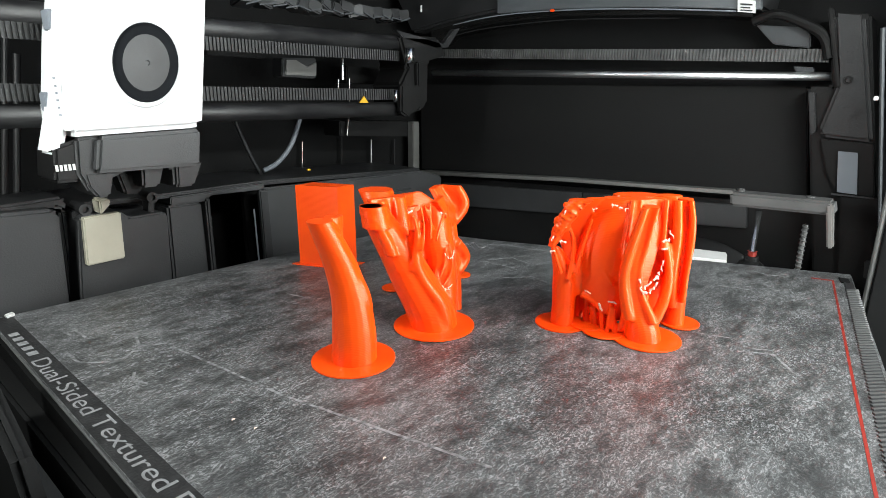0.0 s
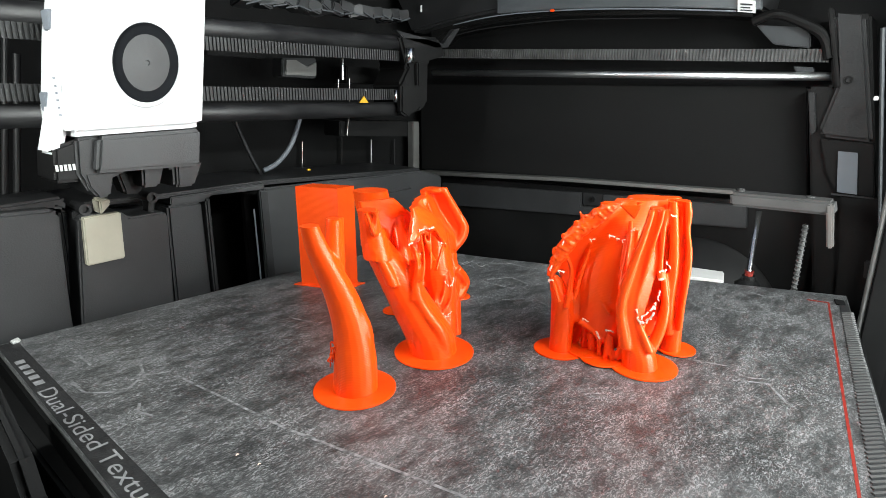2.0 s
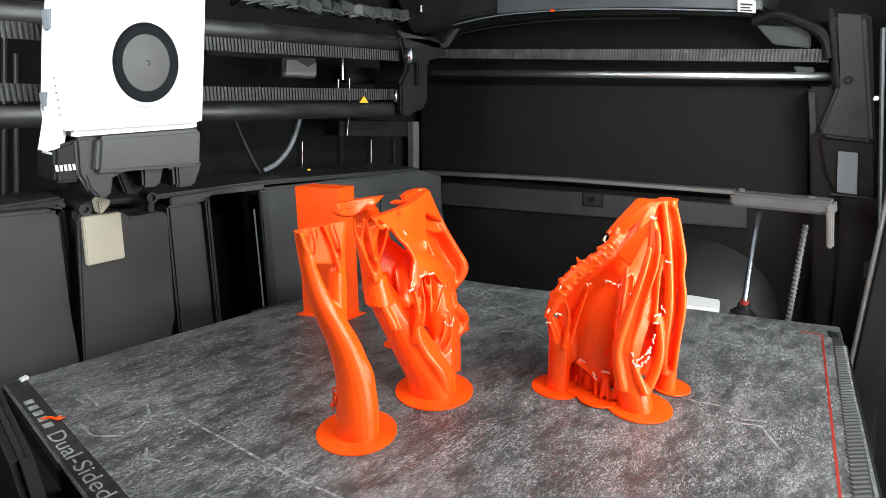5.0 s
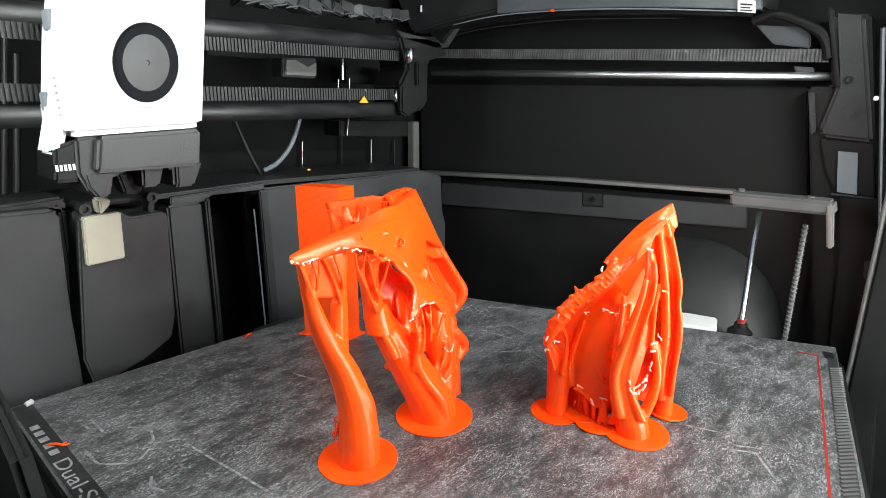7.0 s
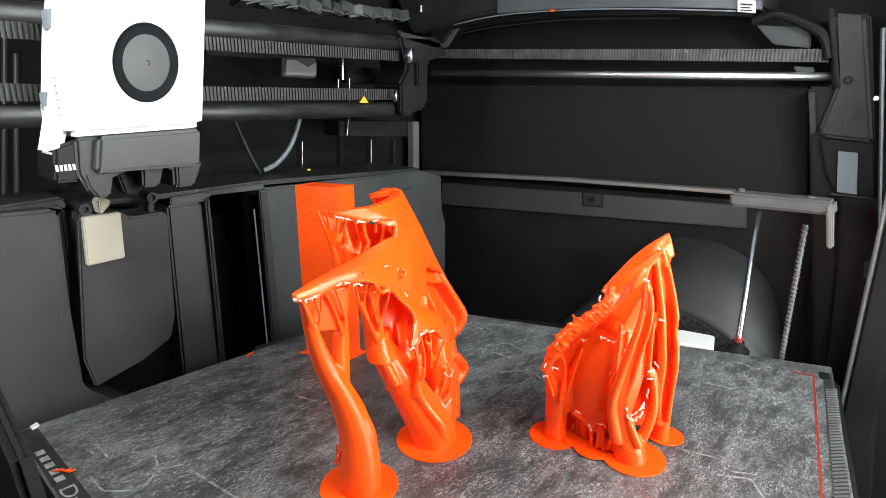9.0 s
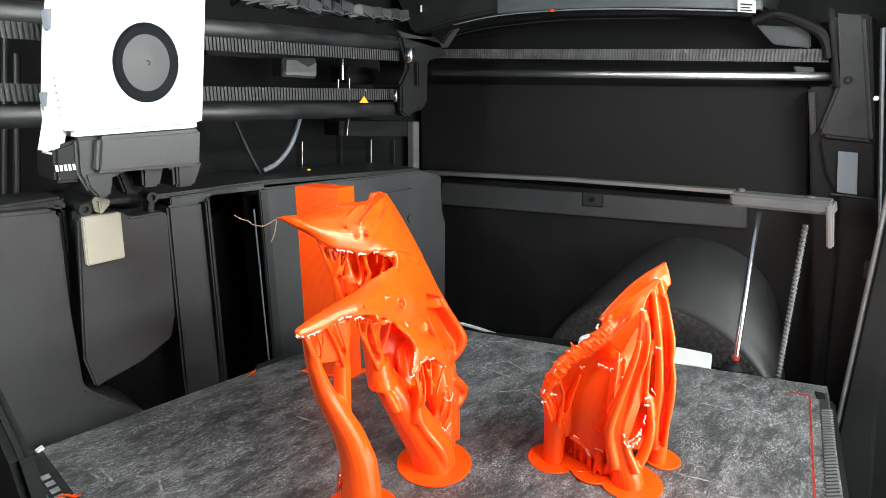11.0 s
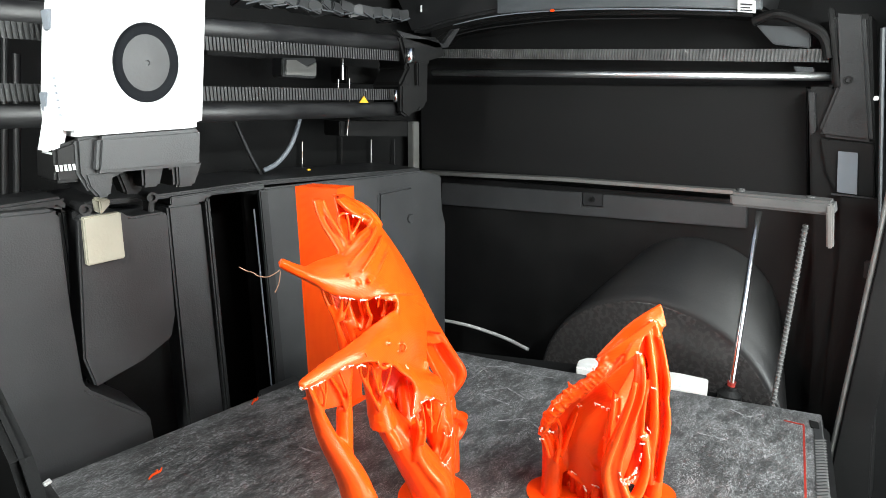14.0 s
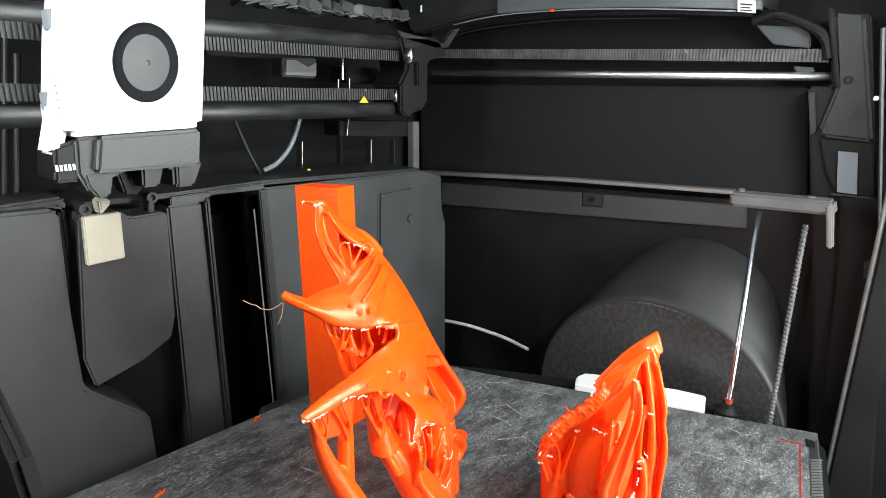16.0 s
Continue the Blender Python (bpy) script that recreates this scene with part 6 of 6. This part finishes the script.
    tips = (([(0.1216, 0.1184, 0.026), (0.1222, 0.1166, 0.0263)], 0.0006),
            ([(0.1225, 0.1158, 0.0296), (0.124, 0.1145, 0.0292)], 0.0005),
            ([(0.1207, 0.1177, 0.0304), (0.1209, 0.1172, 0.0313)], 0.0005),
            ([(0.1218, 0.1148, 0.0373), (0.122, 0.1142, 0.0394)], 0.0005),
            ([(0.1282, 0.1086, 0.0397), (0.1286, 0.1073, 0.0403)], 0.0005),
            ([(0.1309, 0.1039, 0.0412), (0.1317, 0.1015, 0.0406), (0.1325, 0.0993, 0.0402)], 0.0005),
            ([(0.1338, 0.0986, 0.0431), (0.1341, 0.0977, 0.044)], 0.0006),
            ([(0.1343, 0.0972, 0.0377), (0.1349, 0.0953, 0.0383)], 0.0004),
            ([(0.1327, 0.0926, 0.0625), (0.1333, 0.0909, 0.0624)], 0.0007),
            ([(0.1421, 0.0929, 0.0701), (0.1438, 0.0911, 0.0699)], 0.0006),
            ([(0.1286, 0.1044, 0.0544), (0.1286, 0.1042, 0.0559)], 0.0006),
            ([(0.1411, 0.0898, 0.0479), (0.1426, 0.0886, 0.0476)], 0.0004),
            ([(0.1304, 0.0931, 0.0204), (0.1306, 0.0925, 0.017), (0.1313, 0.0906, 0.0166), (0.1319, 0.0889, 0.0194), (0.133, 0.0889, 0.0217)], 0.0009),
            ([(0.13, 0.0913, 0.0186), (0.1306, 0.0896, 0.0206), (0.133, 0.0887, 0.023)], 0.0007),
            ([(0.1379, 0.0898, 0.0224), (0.138, 0.0896, 0.0249)], 0.0006),
            ([(0.1378, 0.0903, 0.0311), (0.1393, 0.0888, 0.0315)], 0.0007),
            ([(0.1378, 0.0901, 0.0287), (0.1384, 0.0885, 0.0287)], 0.0006),
            ([(0.1289, 0.1095, 0.0134), (0.1297, 0.1073, 0.0126)], 0.0004),
            ([(0.1285, 0.1045, 0.0105), (0.1291, 0.1029, 0.0075)], 0.0006),
            ([(0.1295, 0.1019, 0.0116), (0.1304, 0.0991, 0.011)], 0.0005),
            ([(0.1299, 0.0976, 0.0098), (0.1303, 0.0965, 0.0089)], 0.0005),
            ([(0.1402, 0.0894, 0.034), (0.1417, 0.0881, 0.0305)], 0.0003))
    rnd = random.Random(11)
    for pts, r in tips:
        ob = part("support_tip", ragged(pts, r, rnd), PALE, t, "pale support tip")
        layers.append((ob, max(p[2] for p in pts) + r))
    return t, layers, LEAF_NOZZLE


def scraps():
    """Crumbs of purged filament: each hangs at the nozzle, drops, and rides on the plate from then on."""
    out = []
    for place, turn, size, when in (((0.0106, 0.2243), -49, 0.0036, 3.3), ((0.0403, 0.2350), 20, 0.0032, 11.6), ((0.0932, 0.2530), 30, 0.0030, 5.6)):
        bm = bmesh.new()
        tube(bm, [(-size, 0, 0.0004, 0.0003), (-size * 0.3, 0.0004, 0.0006, 0.00045), (size * 0.5, -0.0003, 0.0005, 0.0004), (size, 0.0003, 0.0009, 0.0002)], 4, 8)
        tube(bm, [(size * 0.2, 0, 0.0005, 0.0003), (size * 0.5, 0.0008, 0.0008, 0.0003), (size * 0.3, 0.0014, 0.0004, 0.0002)], 4, 8)
        ob = part("filament_scrap", bm, ORANGE, None, smooth=True)
        tagged(ob, "small orange curl of waste filament on the plate", "filament scrap", "filament scraps")
        out.append((ob, place, turn, when))
    return out


def purge_coils():
    """Loose coils of purged filament that fall from the nozzle past the wiper."""
    out = []
    for place, size, when in (((0.0398, 0.264, 0.0056), 0.0080, 6.5), ((0.0384, 0.264, 0.0064), 0.0060, 3.5)):
        bm = bmesh.new()
        loop = [(-1.0, 0.75), (-0.4, 0.1), (0.3, -0.25), (0.95, -0.25), (1.0, 0.1), (0.6, 0.35), (0.0, 0.5), (-0.2, 0.15), (-0.35, -0.35), (-0.6, -0.7), (-0.35, -0.85), (-0.2, -0.6)]
        tube(bm, [(a * size, 0.0003 * (k % 3 - 1), b * size, 0.0004) for k, (a, b) in enumerate(loop)], 5, 8)
        ob = part("purge_coil", bm, ORANGE, None, smooth=True)
        tagged(ob, "loose orange coil of purged filament falling past the wiper", "filament scrap", "filament scraps")
        out.append((ob, place, when))
    return out


def crumbs():
    out = []
    for p in ((0.0305, 0.1395), (0.0422, 0.1096), (0.029, 0.1465)):
        bm = bmesh.new()
        tube(bm, [(-0.0004, 0, 0.0001, 0.0001), (0, 0.0001, 0.0002, 0.00016), (0.0003, -0.0001, 0.0001, 0.0001)], 3, 6)
        ob = part("plastic_crumb", bm, PALE, None)
        tagged(ob, "tiny pale plastic crumb on the plate", "crumb", "pale crumbs")
        out.append((ob, p))
    bm = bmesh.new()
    for line in ([(0.1839, 0.2075), (0.1807, 0.1999), (0.1889, 0.1999), (0.1836, 0.1917), (0.189, 0.1916)], [(0.1769, 0.1996), (0.1862, 0.2014), (0.1803, 0.1926)]):
        tube(bm, [(*p, 0.0004, 0.00022) for p in line], 5, 6)
    ob = part("filament_thread", bm, PAINT, None)
    tagged(ob, "pale tangle of filament thread at the plate's rear", "thread")
    out.append((ob, (0, 0)))
    return out


def strings():
    """Fine stray threads at the horn's tip."""
    bm = bmesh.new()
    tube(bm, [(*p, 0.00005) for p in [(0.0470, 0.1700, 0.0945), (0.0483, 0.1689, 0.0934), (0.0496, 0.1678, 0.0928), (0.0505, 0.1671, 0.0918), (0.0522, 0.1657, 0.0913), (0.0536, 0.1646, 0.0919), (0.0551, 0.1634, 0.0931)]], 6, 5)
    tube(bm, [(*p, 0.00005) for p in [(0.0552, 0.1633, 0.0929), (0.0546, 0.1637, 0.0893), (0.0537, 0.1645, 0.0868)]], 5, 5)
    return bm


# ---------------------------------------------------------------- build
chamber()
rear_panel()
wiper()
gantry()
toolhead()
rear_details()
side_wall()
BED, SHEET = heated_bed()
PRINTS = [print_tower(), jaws(), flame()]
SCRAPS = scraps()
COILS = purge_coils()
CRUMBS = crumbs()
THREADS = part("stray_thread", strings(), THREAD, PRINTS[1][0], "fine stray threads at the horn tip")
PRINTS[1][1].append((THREADS, max(v.co.z for v in THREADS.data.vertices) - 0.004))


def motions():
    sink = [(t * 0.5, pose(0, 0, -DROP * t * 0.5)) for t in range(int(CLIP * 2) + 1)]
    for ob in (BED, SHEET, *(p[0] for p in PRINTS)):
        walk(ob, sink)
    for ob, p in CRUMBS:
        walk(ob, [(t, pose(p[0], p[1], 0) @ m) for t, m in sink])
    # every layer waits inside the bed and is laid when the nozzle has reached its height
    for owner, layers, nozzle in PRINTS:
        for ob, top in layers:
            when = max((top - nozzle) / DROP, 0.0)
            low = min(v.co.z for v in ob.data.vertices)
            wait = pose(0, 0, -0.0088 - low)
            done = pose(0, 0, 0)
            if when < 2 / FPS:
                continue
            if when > CLIP - 1 / FPS:
                walk(ob, [(0, wait), (CLIP, wait)])
            else:
                walk(ob, [(0, wait), (when - 1 / FPS, wait), (when, done), (CLIP, done)])
    for ob, place, turn, when in SCRAPS:
        hang = pose(0.060, 0.252, 0.050, 0, 0, turn)
        land = when + 0.2
        rows = [(0, hang), (when, hang), (land, pose(*place, -DROP * land, 0, 0, turn))]
        k = land + 0.1
        while k < CLIP:
            rows.append((k, pose(*place, -DROP * k, 0, 0, turn)))
            k += 1.0
        rows.append((CLIP, pose(*place, -DROP * CLIP, 0, 0, turn)))
        walk(ob, rows)
    for ob, p, when in COILS:
        held, down = pose(0.062, 0.250, 0.075), pose(p[0], 0.2640, -0.198)
        walk(ob, [(0, held), (when - 0.15, held), (when, pose(*p)), (when + 0.15, down), (CLIP, down)])


motions()
